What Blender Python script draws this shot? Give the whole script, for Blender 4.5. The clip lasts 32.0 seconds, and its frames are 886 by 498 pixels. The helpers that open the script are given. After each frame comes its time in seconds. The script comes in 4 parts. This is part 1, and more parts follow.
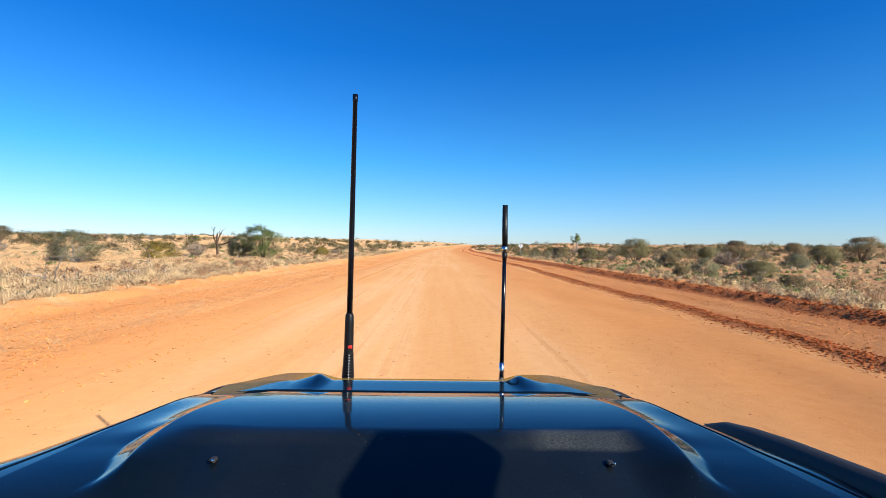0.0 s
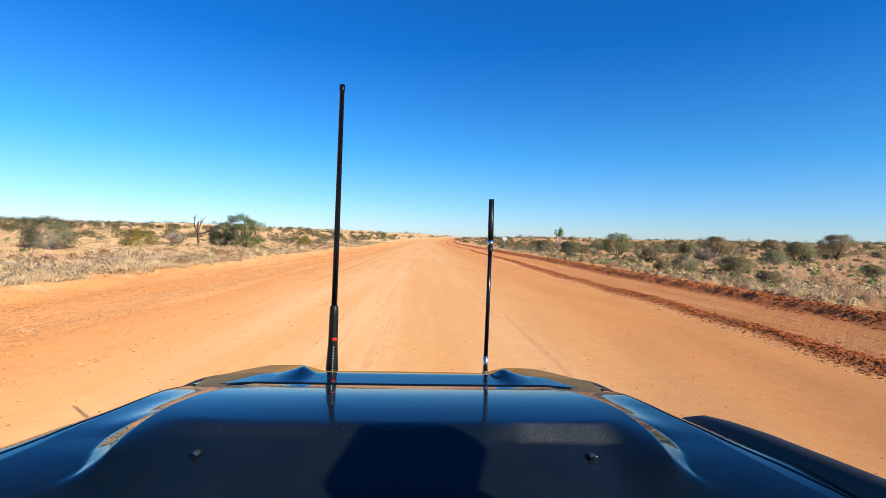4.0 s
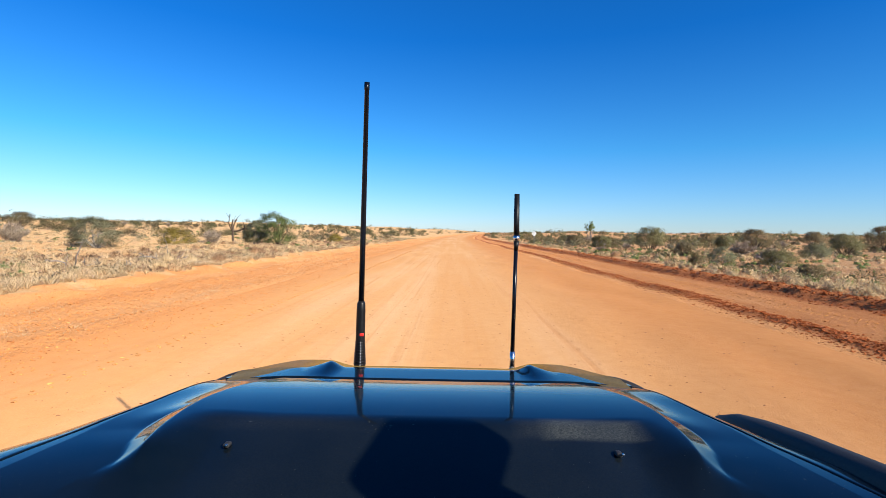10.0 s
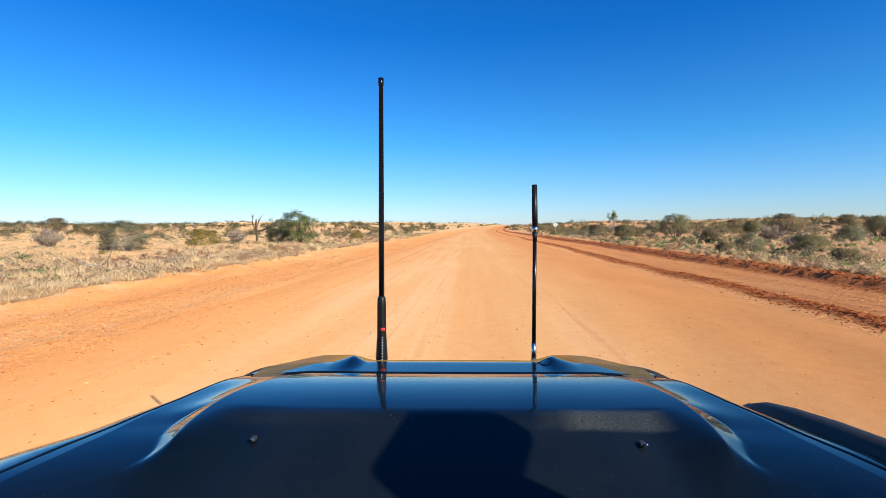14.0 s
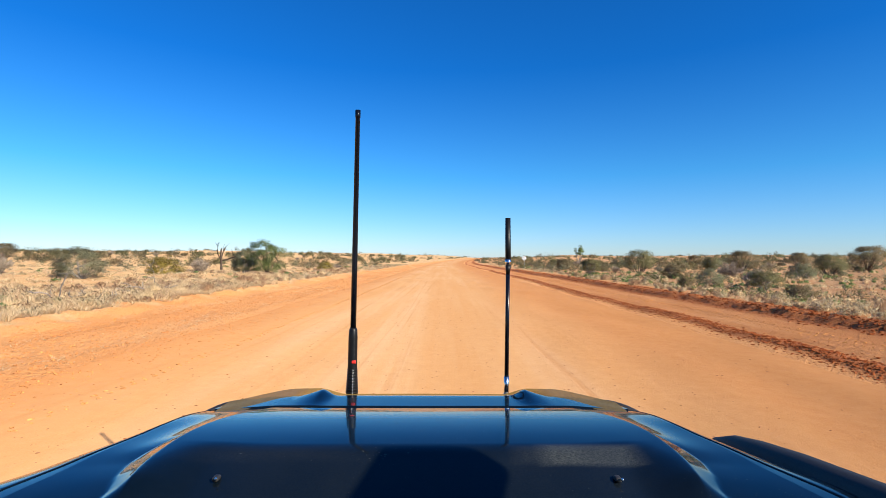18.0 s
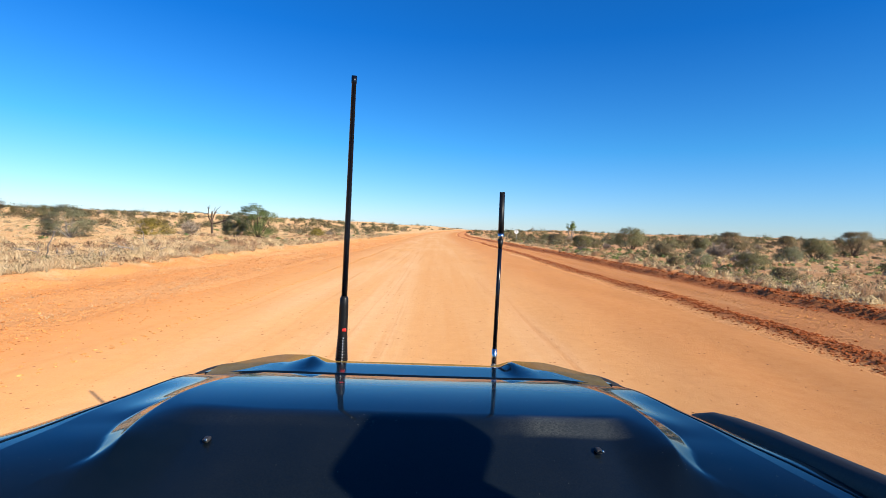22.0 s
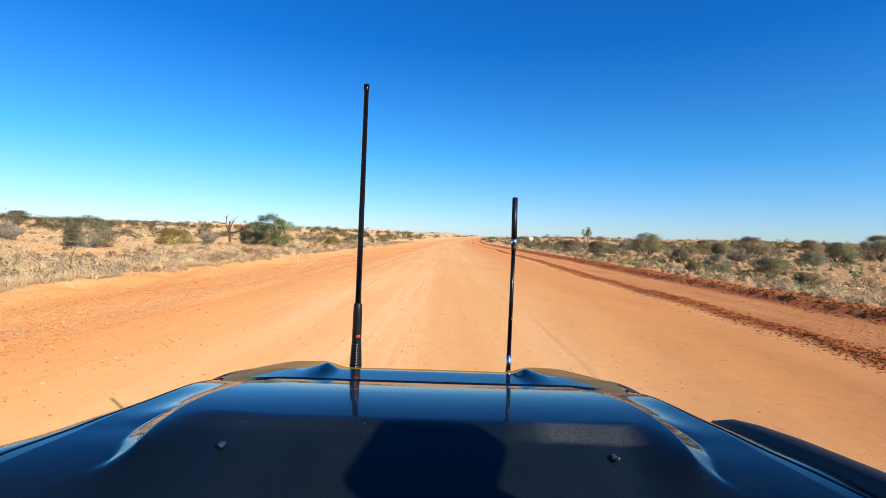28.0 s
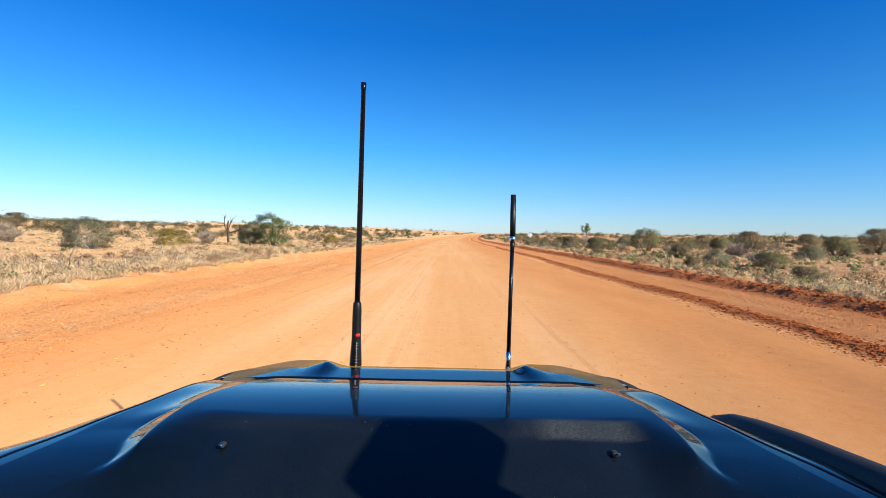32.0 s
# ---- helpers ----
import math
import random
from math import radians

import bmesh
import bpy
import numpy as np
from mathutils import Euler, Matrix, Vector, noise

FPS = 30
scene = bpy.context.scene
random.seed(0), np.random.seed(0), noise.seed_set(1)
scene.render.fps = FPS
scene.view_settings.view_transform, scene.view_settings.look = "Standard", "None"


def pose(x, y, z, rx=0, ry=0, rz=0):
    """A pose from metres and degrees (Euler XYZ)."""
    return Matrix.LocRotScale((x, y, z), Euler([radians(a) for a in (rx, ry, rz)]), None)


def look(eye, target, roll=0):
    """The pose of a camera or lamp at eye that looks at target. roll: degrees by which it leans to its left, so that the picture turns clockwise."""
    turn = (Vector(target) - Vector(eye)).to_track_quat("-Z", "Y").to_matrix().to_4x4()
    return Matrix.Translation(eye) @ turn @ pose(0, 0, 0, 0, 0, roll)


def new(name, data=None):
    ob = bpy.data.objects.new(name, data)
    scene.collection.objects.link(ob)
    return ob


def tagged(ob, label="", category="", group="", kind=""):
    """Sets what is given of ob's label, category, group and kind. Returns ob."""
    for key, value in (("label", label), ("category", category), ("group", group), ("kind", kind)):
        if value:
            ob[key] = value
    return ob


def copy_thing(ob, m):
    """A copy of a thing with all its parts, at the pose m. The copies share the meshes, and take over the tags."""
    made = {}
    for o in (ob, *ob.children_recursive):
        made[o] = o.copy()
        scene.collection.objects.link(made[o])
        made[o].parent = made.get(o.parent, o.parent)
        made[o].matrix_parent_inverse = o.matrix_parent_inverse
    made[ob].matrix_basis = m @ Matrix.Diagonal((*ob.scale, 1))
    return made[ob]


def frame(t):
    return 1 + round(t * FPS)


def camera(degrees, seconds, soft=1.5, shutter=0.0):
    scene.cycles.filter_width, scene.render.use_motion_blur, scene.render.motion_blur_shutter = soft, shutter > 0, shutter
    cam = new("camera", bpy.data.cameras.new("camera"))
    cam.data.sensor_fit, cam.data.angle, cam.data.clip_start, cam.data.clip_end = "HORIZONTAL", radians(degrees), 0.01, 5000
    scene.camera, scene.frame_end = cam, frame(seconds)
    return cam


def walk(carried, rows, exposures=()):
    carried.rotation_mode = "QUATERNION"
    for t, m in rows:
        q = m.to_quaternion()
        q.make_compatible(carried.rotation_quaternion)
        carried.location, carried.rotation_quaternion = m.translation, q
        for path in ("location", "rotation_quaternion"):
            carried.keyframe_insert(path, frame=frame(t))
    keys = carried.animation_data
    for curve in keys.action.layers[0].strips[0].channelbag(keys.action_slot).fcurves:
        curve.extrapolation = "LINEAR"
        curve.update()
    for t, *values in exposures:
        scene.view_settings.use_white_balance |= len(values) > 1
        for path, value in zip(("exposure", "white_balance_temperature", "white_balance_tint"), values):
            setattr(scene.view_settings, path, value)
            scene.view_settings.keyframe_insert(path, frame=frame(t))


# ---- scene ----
cam = camera(84.0, 32.0, soft=0.5)
# seconds, yaw, pitch, roll (degrees), sway to the side and up (metres): the mount shakes on the corrugations
PATH = [
    (0, -1.62, -0.32, 0.97, -0.0063, -0.0089),
    (0.5, -3.44, -0.10, 1.13, -0.0195, -0.0080),
    (1, -4.28, 0.23, 0.57, -0.0220, -0.0062),
    (1.5, -5.05, -0.13, 1.36, -0.0284, -0.0074),
    (2, -3.93, -0.10, 1.16, -0.0180, -0.0095),
    (2.5, -3.43, -0.32, 1.78, -0.0144, -0.0045),
    (3, -4.44, -0.75, 2.73, -0.0231, -0.0028),
    (3.5, -4.15, -1.06, 2.30, -0.0182, -0.0036),
    (5.5, -1.32, -1.80, 1.34, -0.0065, 0.0016),
    (6, -1.01, -2.12, 1.62, -0.0035, 0.0003),
    (6.5, -0.89, -2.04, 1.34, -0.0041, 0.0019),
    (7, -0.73, -2.02, 0.86, -0.0034, -0.0003),
    (7.5, -0.72, -1.91, 1.56, -0.0048, 0.0021),
    (8, -0.27, -1.99, 1.34, 0.0007, -0.0004),
    (8.5, -0.16, -1.93, 0.63, 0.0035, -0.0025),
    (9, -0.01, -1.86, 0.69, -0.0002, -0.0012),
    (9.5, -0.09, -1.74, 0.89, 0.0013, -0.0017),
    (10, -0.14, -1.81, 1.20, 0.0010, -0.0022),
    (10.5, -0.40, -1.70, 1.01, -0.0009, -0.0026),
    (11, -0.54, -1.74, 1.06, -0.0023, -0.0037),
    (11.5, -0.42, -1.73, 1.18, -0.0029, -0.0029),
    (12, 0.15, -1.82, 1.16, 0.0014, -0.0034),
    (12.5, 0.30, -1.81, 1.03, 0.0013, -0.0021),
    (13, 0.63, -1.98, 0.14, 0.0034, -0.0028),
    (13.5, 1.58, -2.46, 0.78, 0.0087, -0.0042),
    (14, 2.31, -2.53, -0.46, 0.0128, -0.0045),
    (14.5, 1.90, -2.65, 0.26, 0.0082, -0.0135),
    (16.5, -0.06, -0.51, 2.17, -0.0003, -0.0279),
    (17, -0.48, 0.88, 1.98, -0.0001, -0.0264),
    (17.5, -1.16, 1.45, 1.00, -0.0063, -0.0126),
    (18, -1.22, 1.21, 0.41, -0.0058, -0.0070),
    (18.5, -1.22, 0.00, 1.21, -0.0080, -0.0018),
    (19, -1.28, -0.95, 1.58, -0.0081, 0.0038),
    (19.5, -1.35, -1.23, 1.98, -0.0064, 0.0026),
    (20, -1.54, -1.57, 1.22, -0.0060, 0.0002),
    (20.5, -1.83, -1.74, 1.40, -0.0070, -0.0014),
    (21, -1.98, -1.69, 2.34, -0.0079, -0.0016),
    (21.5, -2.22, -1.82, 2.91, -0.0104, -0.0022),
    (22, -2.21, -2.14, 2.41, -0.0087, -0.0025),
    (22.5, -2.18, -2.00, 2.76, -0.0088, -0.0033),
    (23, -2.01, -1.96, 1.92, -0.0085, -0.0063),
    (23.5, -1.59, -2.02, 0.71, -0.0063, -0.0054),
    (24, -1.11, -1.66, 1.12, -0.0039, -0.0054),
    (24.5, -0.81, -1.82, 1.02, -0.0023, -0.0082),
    (25, -0.96, -1.55, 1.16, -0.0028, -0.0090),
    (25.5, -0.82, -1.81, 1.27, -0.0038, -0.0103),
    (27.5, -0.32, -1.48, 2.09, -0.0007, -0.0089),
    (28, -0.45, -1.35, 1.89, -0.0003, -0.0080),
    (28.5, -0.55, -1.48, 1.93, 0.0003, -0.0092),
    (29, -0.57, -1.42, 1.52, 0.0013, -0.0105),
    (29.5, -0.70, -1.35, 1.27, -0.0008, -0.0085),
    (30, -0.54, -1.51, 1.31, 0.0016, -0.0086),
    (30.5, -0.74, -1.44, 0.69, -0.0005, -0.0089),
    (31, -0.75, -1.62, 0.79, -0.0021, -0.0091),
    (31.5, -0.60, -1.50, 1.27, -0.0012, -0.0072),
    (32, -0.59, -1.63, 1.32, 0.0002, -0.0068),
]


def mounted(yaw, pitch, roll, dx, dz):
    """The camera behind the windscreen, over the bonnet."""
    y, p = radians(yaw), radians(pitch)
    eye = Vector((dx, 0.0, 1.65 + dz))
    return look(eye, eye + Vector((-math.sin(y) * math.cos(p), math.cos(y) * math.cos(p), math.sin(p))), roll)


walk(cam, [(t, mounted(*row)) for t, *row in PATH])

# ---- light ----
SUN_ELEVATION, SUN_BEHIND = radians(31.3), radians(43)
SUN_WAY = Vector((math.cos(SUN_ELEVATION) * math.cos(SUN_BEHIND), -math.cos(SUN_ELEVATION) * math.sin(SUN_BEHIND), math.sin(SUN_ELEVATION)))
scene.view_settings.exposure = 0.66
world = bpy.data.worlds.new("outback_sky")
scene.world = world
world.use_nodes = True
wn = world.node_tree
sky = wn.nodes.new("ShaderNodeTexSky")
sky.sky_type = "NISHITA"
sky.sun_disc = False
sky.sun_elevation = SUN_ELEVATION
sky.sun_rotation = math.atan2(SUN_WAY.x, SUN_WAY.y)
sky.altitude, sky.air_density, sky.dust_density, sky.ozone_density = 300, 1.0, 0.2, 3.0
where = wn.nodes.new("ShaderNodeTexCoord")
split = wn.nodes.new("ShaderNodeSeparateXYZ")
wn.links.new(where.outputs["Generated"], split.inputs[0])
climb = wn.nodes.new("ShaderNodeMapRange")
climb.inputs["From Min"].default_value, climb.inputs["From Max"].default_value = 0.0, 0.36
wn.links.new(split.outputs[2], climb.inputs["Value"])
tone = wn.nodes.new("ShaderNodeValToRGB")          # dry clear air: bluer than the model
tone.color_ramp.elements.new(0.45)
for e, c in zip(tone.color_ramp.elements, ((0.50, 0.61, 0.85), (0.170, 0.565, 0.88), (0.036, 0.42, 0.88))):
    e.color = (*c, 1)
for e, k in zip(tone.color_ramp.elements, (0.0, 0.45, 1.0)):
    e.position = k
wn.links.new(climb.outputs[0], tone.inputs[0])
tint = wn.nodes.new("ShaderNodeMix")
tint.data_type, tint.blend_type = "RGBA", "MULTIPLY"
tint.inputs[0].default_value = 1.0
wn.links.new(sky.outputs[0], tint.inputs[6])
wn.links.new(tone.outputs[0], tint.inputs[7])
wn.links.new(tint.outputs[2], wn.nodes["Background"].inputs[0])
wn.nodes["Background"].inputs[1].default_value = 0.119

sun = new("sun", bpy.data.lights.new("sun", "SUN"))
sun.data.energy, sun.data.angle, sun.data.color = 5.0, radians(0.53), (1.0, 0.91, 0.76)
sun.matrix_world = look(SUN_WAY * 50, (0, 0, 0))


# ---- materials ----
def shader(name, rough=0.8, metal=0.0):
    m = bpy.data.materials.new(name)
    m.use_nodes = True
    b = m.node_tree.nodes["Principled BSDF"]
    b.inputs["Roughness"].default_value, b.inputs["Metallic"].default_value = rough, metal
    return m, m.node_tree, b


def node(tree, kind, **inputs):
    n = tree.nodes.new(kind)
    for key, value in inputs.items():
        n.inputs[key.replace("_", " ")].default_value = value
    return n


def noise_of(tree, vec, scale, detail=4.0, rough=0.55, out="Fac"):
    n = node(tree, "ShaderNodeTexNoise", Scale=scale, Detail=detail, Roughness=rough)
    tree.links.new(vec, n.inputs["Vector"])
    return n.outputs[out]


def ramp_of(tree, fac, stops):
    r = tree.nodes.new("ShaderNodeValToRGB")
    while len(r.color_ramp.elements) < len(stops):
        r.color_ramp.elements.new(0.5)
    for e, (at, c) in zip(r.color_ramp.elements, stops):
        e.position, e.color = at, (*c, 1) if len(c) == 3 else c
    tree.links.new(fac, r.inputs[0])
    return r.outputs[0]


def mixed(tree, fac, a, b, blend="MIX"):
    n = tree.nodes.new("ShaderNodeMix")
    n.data_type, n.blend_type = "RGBA", blend
    for socket, value in ((n.inputs[0], fac), (n.inputs[6], a), (n.inputs[7], b)):
        if hasattr(value, "is_output"):
            tree.links.new(value, socket)
        elif isinstance(value, tuple):
            socket.default_value = (*value, 1)
        else:
            socket.default_value = value
    return n.outputs[2]


def maths(tree, op, a, b=0.0, clamp=False):
    n = tree.nodes.new("ShaderNodeMath")
    n.operation, n.use_clamp = op, clamp
    for socket, value in zip(n.inputs, (a, b)):
        if hasattr(value, "is_output"):
            tree.links.new(value, socket)
        else:
            socket.default_value = value
    return n.outputs[0]


def bumped(tree, b, height, strength, distance):
    n = node(tree, "ShaderNodeBump", Strength=strength, Distance=distance)
    tree.links.new(height, n.inputs["Height"])
    tree.links.new(n.outputs[0], b.inputs["Normal"])


def stretched(tree, vec, sx, sy, sz):
    n = tree.nodes.new("ShaderNodeVectorMath")
    n.operation = "MULTIPLY"
    n.inputs[1].default_value = (sx, sy, sz)
    tree.links.new(vec, n.inputs[0])
    return n.outputs[0]


def attribute(tree, name):
    n = tree.nodes.new("ShaderNodeAttribute")
    n.attribute_name = name
    return n


def road_material():
    """Pale compacted dust in the wheel lanes, loose orange sand between and beside them."""
    m, t, b = shader("graded_dirt", 0.95)
    lane = attribute(t, "lane").outputs["Vector"]          # offset across, distance along, height
    long_ = noise_of(t, stretched(t, lane, 0.85, 0.022, 0), 1.0, 5, 0.6)
    patch = noise_of(t, stretched(t, lane, 0.16, 0.05, 0), 1.0, 4, 0.6)
    grain = noise_of(t, lane, 60, 3, 0.7)
    mid = noise_of(t, lane, 4.0, 5, 0.65)
    base = ramp_of(t, long_, [(0.32, (0.77, 0.39, 0.135)), (0.5, (0.85, 0.50, 0.215)), (0.66, (0.92, 0.61, 0.32))])
    base = mixed(t, ramp_of(t, patch, [(0.40, (0, 0, 0)), (0.60, (0.6, 0.6, 0.6))]), base, (0.78, 0.38, 0.12))
    sep = t.nodes.new("ShaderNodeSeparateXYZ")
    t.links.new(lane, sep.inputs[0])
    away = maths(t, "ABSOLUTE", maths(t, "ADD", sep.outputs[0], 0.8))
    edge = maths(t, "MULTIPLY", maths(t, "SUBTRACT", maths(t, "ADD", away, maths(t, "MULTIPLY", maths(t, "SUBTRACT", long_, 0.5), 3.0)), 2.3), 0.36, True)
    base = mixed(t, maths(t, "MULTIPLY", edge, 0.85), base, (0.68, 0.26, 0.065))
    ruts = noise_of(t, stretched(t, lane, 4.2, 0.05, 0), 1.0, 3, 0.5)
    wheel = noise_of(t, stretched(t, lane, 0.9, 0.02, 0), 1.0, 2, 0.5)
    worn = maths(t, "MULTIPLY", ramp_of(t, ruts, [(0.56, (0, 0, 0)), (0.64, (1, 1, 1))]), ramp_of(t, wheel, [(0.46, (0, 0, 0)), (0.60, (0.38, 0.38, 0.38))]))
    base = mixed(t, worn, base, (0.60, 0.25, 0.07))
    base = mixed(t, 0.22, base, ramp_of(t, mid, [(0.3, (0.60, 0.23, 0.06)), (0.7, (0.90, 0.48, 0.17))]))
    base = mixed(t, 0.16, base, ramp_of(t, grain, [(0.3, (0.52, 0.19, 0.05)), (0.7, (0.95, 0.52, 0.22))]))
    grit = ramp_of(t, noise_of(t, lane, 24, 2, 0.6), [(0.66, (0, 0, 0)), (0.71, (1, 1, 1))])
    gritty = ramp_of(t, noise_of(t, stretched(t, lane, 1.3, 0.5, 0), 1.0, 3, 0.6), [(0.50, (0, 0, 0)), (0.66, (0.65, 0.65, 0.65))])
    base = mixed(t, maths(t, "MULTIPLY", grit, gritty), base, (0.34, 0.13, 0.045))
    base = mixed(t, 1.0, base, (0.70, 0.69, 0.715), "MULTIPLY")
    t.links.new(base, b.inputs["Base Color"])
    bumped(t, b, maths(t, "SUBTRACT", maths(t, "ADD", maths(t, "MULTIPLY", grain, 0.35), mid), maths(t, "MULTIPLY", worn, 0.5)), 0.5, 0.03)
    b.inputs["Diffuse Roughness"].default_value = 0.48
    b.inputs["Specular IOR Level"].default_value = 0.15
    return m


def earth_material():
    """Orange verge soil by the road, paler sand and litter out in the paddocks."""
    m, t, b = shader("red_earth", 0.95)
    at = attribute(t, "lane")
    lane = at.outputs["Vector"]
    red = attribute(t, "loose").outputs["Fac"]
    field = attribute(t, "field").outputs["Fac"]
    large = noise_of(t, stretched(t, lane, 0.5, 0.12, 0), 1.0, 5, 0.6)
    mid = noise_of(t, lane, 2.6, 6, 0.7)
    grain = noise_of(t, lane, 45, 3, 0.7)
    soil = ramp_of(t, large, [(0.3, (0.71, 0.275, 0.074)), (0.5, (0.77, 0.345, 0.112)), (0.72, (0.82, 0.44, 0.18))])
    soil = mixed(t, red, soil, ramp_of(t, mid, [(0.3, (0.30, 0.066, 0.016)), (0.75, (0.56, 0.15, 0.032))]))
    wide = noise_of(t, stretched(t, lane, 0.028, 0.016, 0), 1.0, 5, 0.6)
    litter = ramp_of(t, mid, [(0.3, (0.54, 0.31, 0.13)), (0.5, (0.68, 0.45, 0.21)), (0.72, (0.74, 0.56, 0.31))])
    sep = t.nodes.new("ShaderNodeSeparateXYZ")
    t.links.new(lane, sep.inputs[0])
    bare = maths(t, "MULTIPLY", maths(t, "GREATER_THAN", sep.outputs[0], 0.0), 0.55)
    litter = mixed(t, bare, litter, ramp_of(t, mid, [(0.3, (0.50, 0.19, 0.07)), (0.5, (0.60, 0.28, 0.12)), (0.72, (0.70, 0.42, 0.21))]))
    litter = mixed(t, ramp_of(t, wide, [(0.54, (0, 0, 0)), (0.76, (0.42, 0.42, 0.42))]), litter, ramp_of(t, mid, [(0.3, (0.62, 0.23, 0.065)), (0.7, (0.72, 0.36, 0.13))]))
    soil = mixed(t, field, soil, litter)
    soil = mixed(t, 0.25, soil, ramp_of(t, grain, [(0.3, (0.46, 0.17, 0.05)), (0.7, (0.94, 0.52, 0.23))]))
    soil = mixed(t, 1.0, soil, (0.82, 0.82, 0.84), "MULTIPLY")
    t.links.new(soil, b.inputs["Base Color"])
    b.inputs["Diffuse Roughness"].default_value = 0.48
    crumb = noise_of(t, lane, 9.0, 4, 0.65)
    bumped(t, b, maths(t, "ADD", maths(t, "ADD", maths(t, "MULTIPLY", grain, 0.25), mid), maths(t, "MULTIPLY", crumb, 0.8)), 1.0, 0.09)
    b.inputs["Specular IOR Level"].default_value = 0.15
    return m


def leafy(name, dark, light, rough=0.6, scale=2.5, veil=0.4):
    m, t, b = shader(name, rough)
    info = t.nodes.new("ShaderNodeObjectInfo")
    geo = t.nodes.new("ShaderNodeNewGeometry")
    co = t.nodes.new("ShaderNodeTexCoord").outputs["Object"]
    n = noise_of(t, co, scale, 3)
    fac = maths(t, "ADD", maths(t, "MULTIPLY", n, 0.6), maths(t, "MULTIPLY", geo.outputs["Random Per Island"], 0.4))
    c = ramp_of(t, fac, [(0.25, dark), (0.75, light)])
    c = mixed(t, maths(t, "MULTIPLY", info.outputs["Random"], 0.30), c, tuple(0.55 * (x + y) + 0.02 for x, y in zip(dark, light)))
    t.links.new(c, b.inputs["Base Color"])
    b.inputs["Specular IOR Level"].default_value = 0.25
    if veil:
        back = t.nodes.new("ShaderNodeBsdfTranslucent")
        t.links.new(c, back.inputs["Color"])
        mix = t.nodes.new("ShaderNodeMixShader")
        mix.inputs[0].default_value = veil
        t.links.new(b.outputs[0], mix.inputs[1])
        t.links.new(back.outputs[0], mix.inputs[2])
        t.links.new(mix.outputs[0], t.nodes["Material Output"].inputs["Surface"])
    return m


def plain(name, colour, rough, metal=0.0, grain=0.0, scale=80.0, spec=0.5, coat=0.0):
    m, t, b = shader(name, rough, metal)
    co = t.nodes.new("ShaderNodeTexCoord").outputs["Object"]
    n = noise_of(t, co, scale, 4)
    t.links.new(mixed(t, grain, colour, ramp_of(t, n, [(0.3, tuple(c * 0.4 for c in colour)), (0.7, tuple(min(1, c * 1.7) for c in colour))])), b.inputs["Base Color"])
    b.inputs["Specular IOR Level"].default_value = spec
    b.inputs["Coat Weight"].default_value = coat
    return m


def paint_material():
    """Very dark navy metallic paint under a clear coat, with a film of road dust."""
    m, t, b = shader("navy_paint", 0.28, 0.0)
    co = t.nodes.new("ShaderNodeTexCoord").outputs["Object"]
    film = noise_of(t, co, 5.0, 5, 0.6)
    spots = maths(t, "ADD", noise_of(t, co, 150.0, 1, 0.5), maths(t, "MULTIPLY", noise_of(t, co, 3.5, 2, 0.5), 0.30))
    dust = ramp_of(t, film, [(0.35, (0.002,) * 3), (0.75, (0.010,) * 3)])
    speck = ramp_of(t, spots, [(0.93, (0, 0, 0)), (0.965, (0.14, 0.14, 0.14))])
    sep = t.nodes.new("ShaderNodeSeparateXYZ")
    t.links.new(co, sep.inputs[0])
    glint_dust = None
    # sun glint painted as pale dust below the cross crease (strongest towards the right), a lighter bloom of dust over
    # the dished panel
    for sx_, sy_, wx_, wy_, much, hard in ((0.395, 1.240, 0.145, 0.050, 0.090, 0.62), (0.29, 1.240, 0.11, 0.046, 0.03, 0.5), (-0.40, 1.250, 0.27, 0.045, 0.014, 0.3), (0.0, 1.02, 0.62, 0.26, 0.010, 0.7)):
        dx_ = maths(t, "DIVIDE", maths(t, "ABSOLUTE", maths(t, "SUBTRACT", sep.outputs[0], sx_)), wx_)
        dy_ = maths(t, "DIVIDE", maths(t, "ABSOLUTE", maths(t, "SUBTRACT", sep.outputs[1], sy_)), wy_)
        one = maths(t, "MULTIPLY", ramp_of(t, maths(t, "MAXIMUM", dx_, dy_), [(hard, (1, 1, 1)), (1.0, (0, 0, 0))]), much)
        glint_dust = one if glint_dust is None else maths(t, "ADD", glint_dust, one)
    glint_dust = maths(t, "MULTIPLY", glint_dust, ramp_of(t, noise_of(t, co, 260, 2, 0.6), [(0.35, (0.45, 0.45, 0.45)), (0.68, (1.5, 1.5, 1.5))]))
    both = maths(t, "ADD", maths(t, "ADD", dust, speck), glint_dust, True)
    t.links.new(mixed(t, both, (0.0010, 0.0040, 0.0080), (0.33, 0.34, 0.27)), b.inputs["Base Color"])
    b.inputs["Specular IOR Level"].default_value = 0.05
    b.inputs["Coat Weight"].default_value, b.inputs["Coat Roughness"].default_value = 1.0, 0.015
    b.inputs["Coat IOR"].default_value = 1.37
    return m


ROAD, EARTH = road_material(), earth_material()
PAINT = paint_material()
BLACK_PLASTIC = plain("black_plastic", (0.022, 0.020, 0.019), 0.62, grain=0.4, scale=200)
RUBBER = plain("black_rubber", (0.007, 0.007, 0.007), 0.4, grain=0.4, spec=0.25)
GLOSS_BLACK = plain("black_fibreglass", (0.003, 0.004, 0.007), 0.25, grain=0.3, spec=0.3)
CHROME = plain("brushed_chrome", (0.62, 0.62, 0.62), 0.22, 1.0, 0.2)
SMOKED = plain("smoked_acrylic", (0.20, 0.135, 0.045), 0.4, grain=0.3, spec=0.08)
st = SMOKED.node_tree                          # thin smoked sheet: half of the light passes, tinted
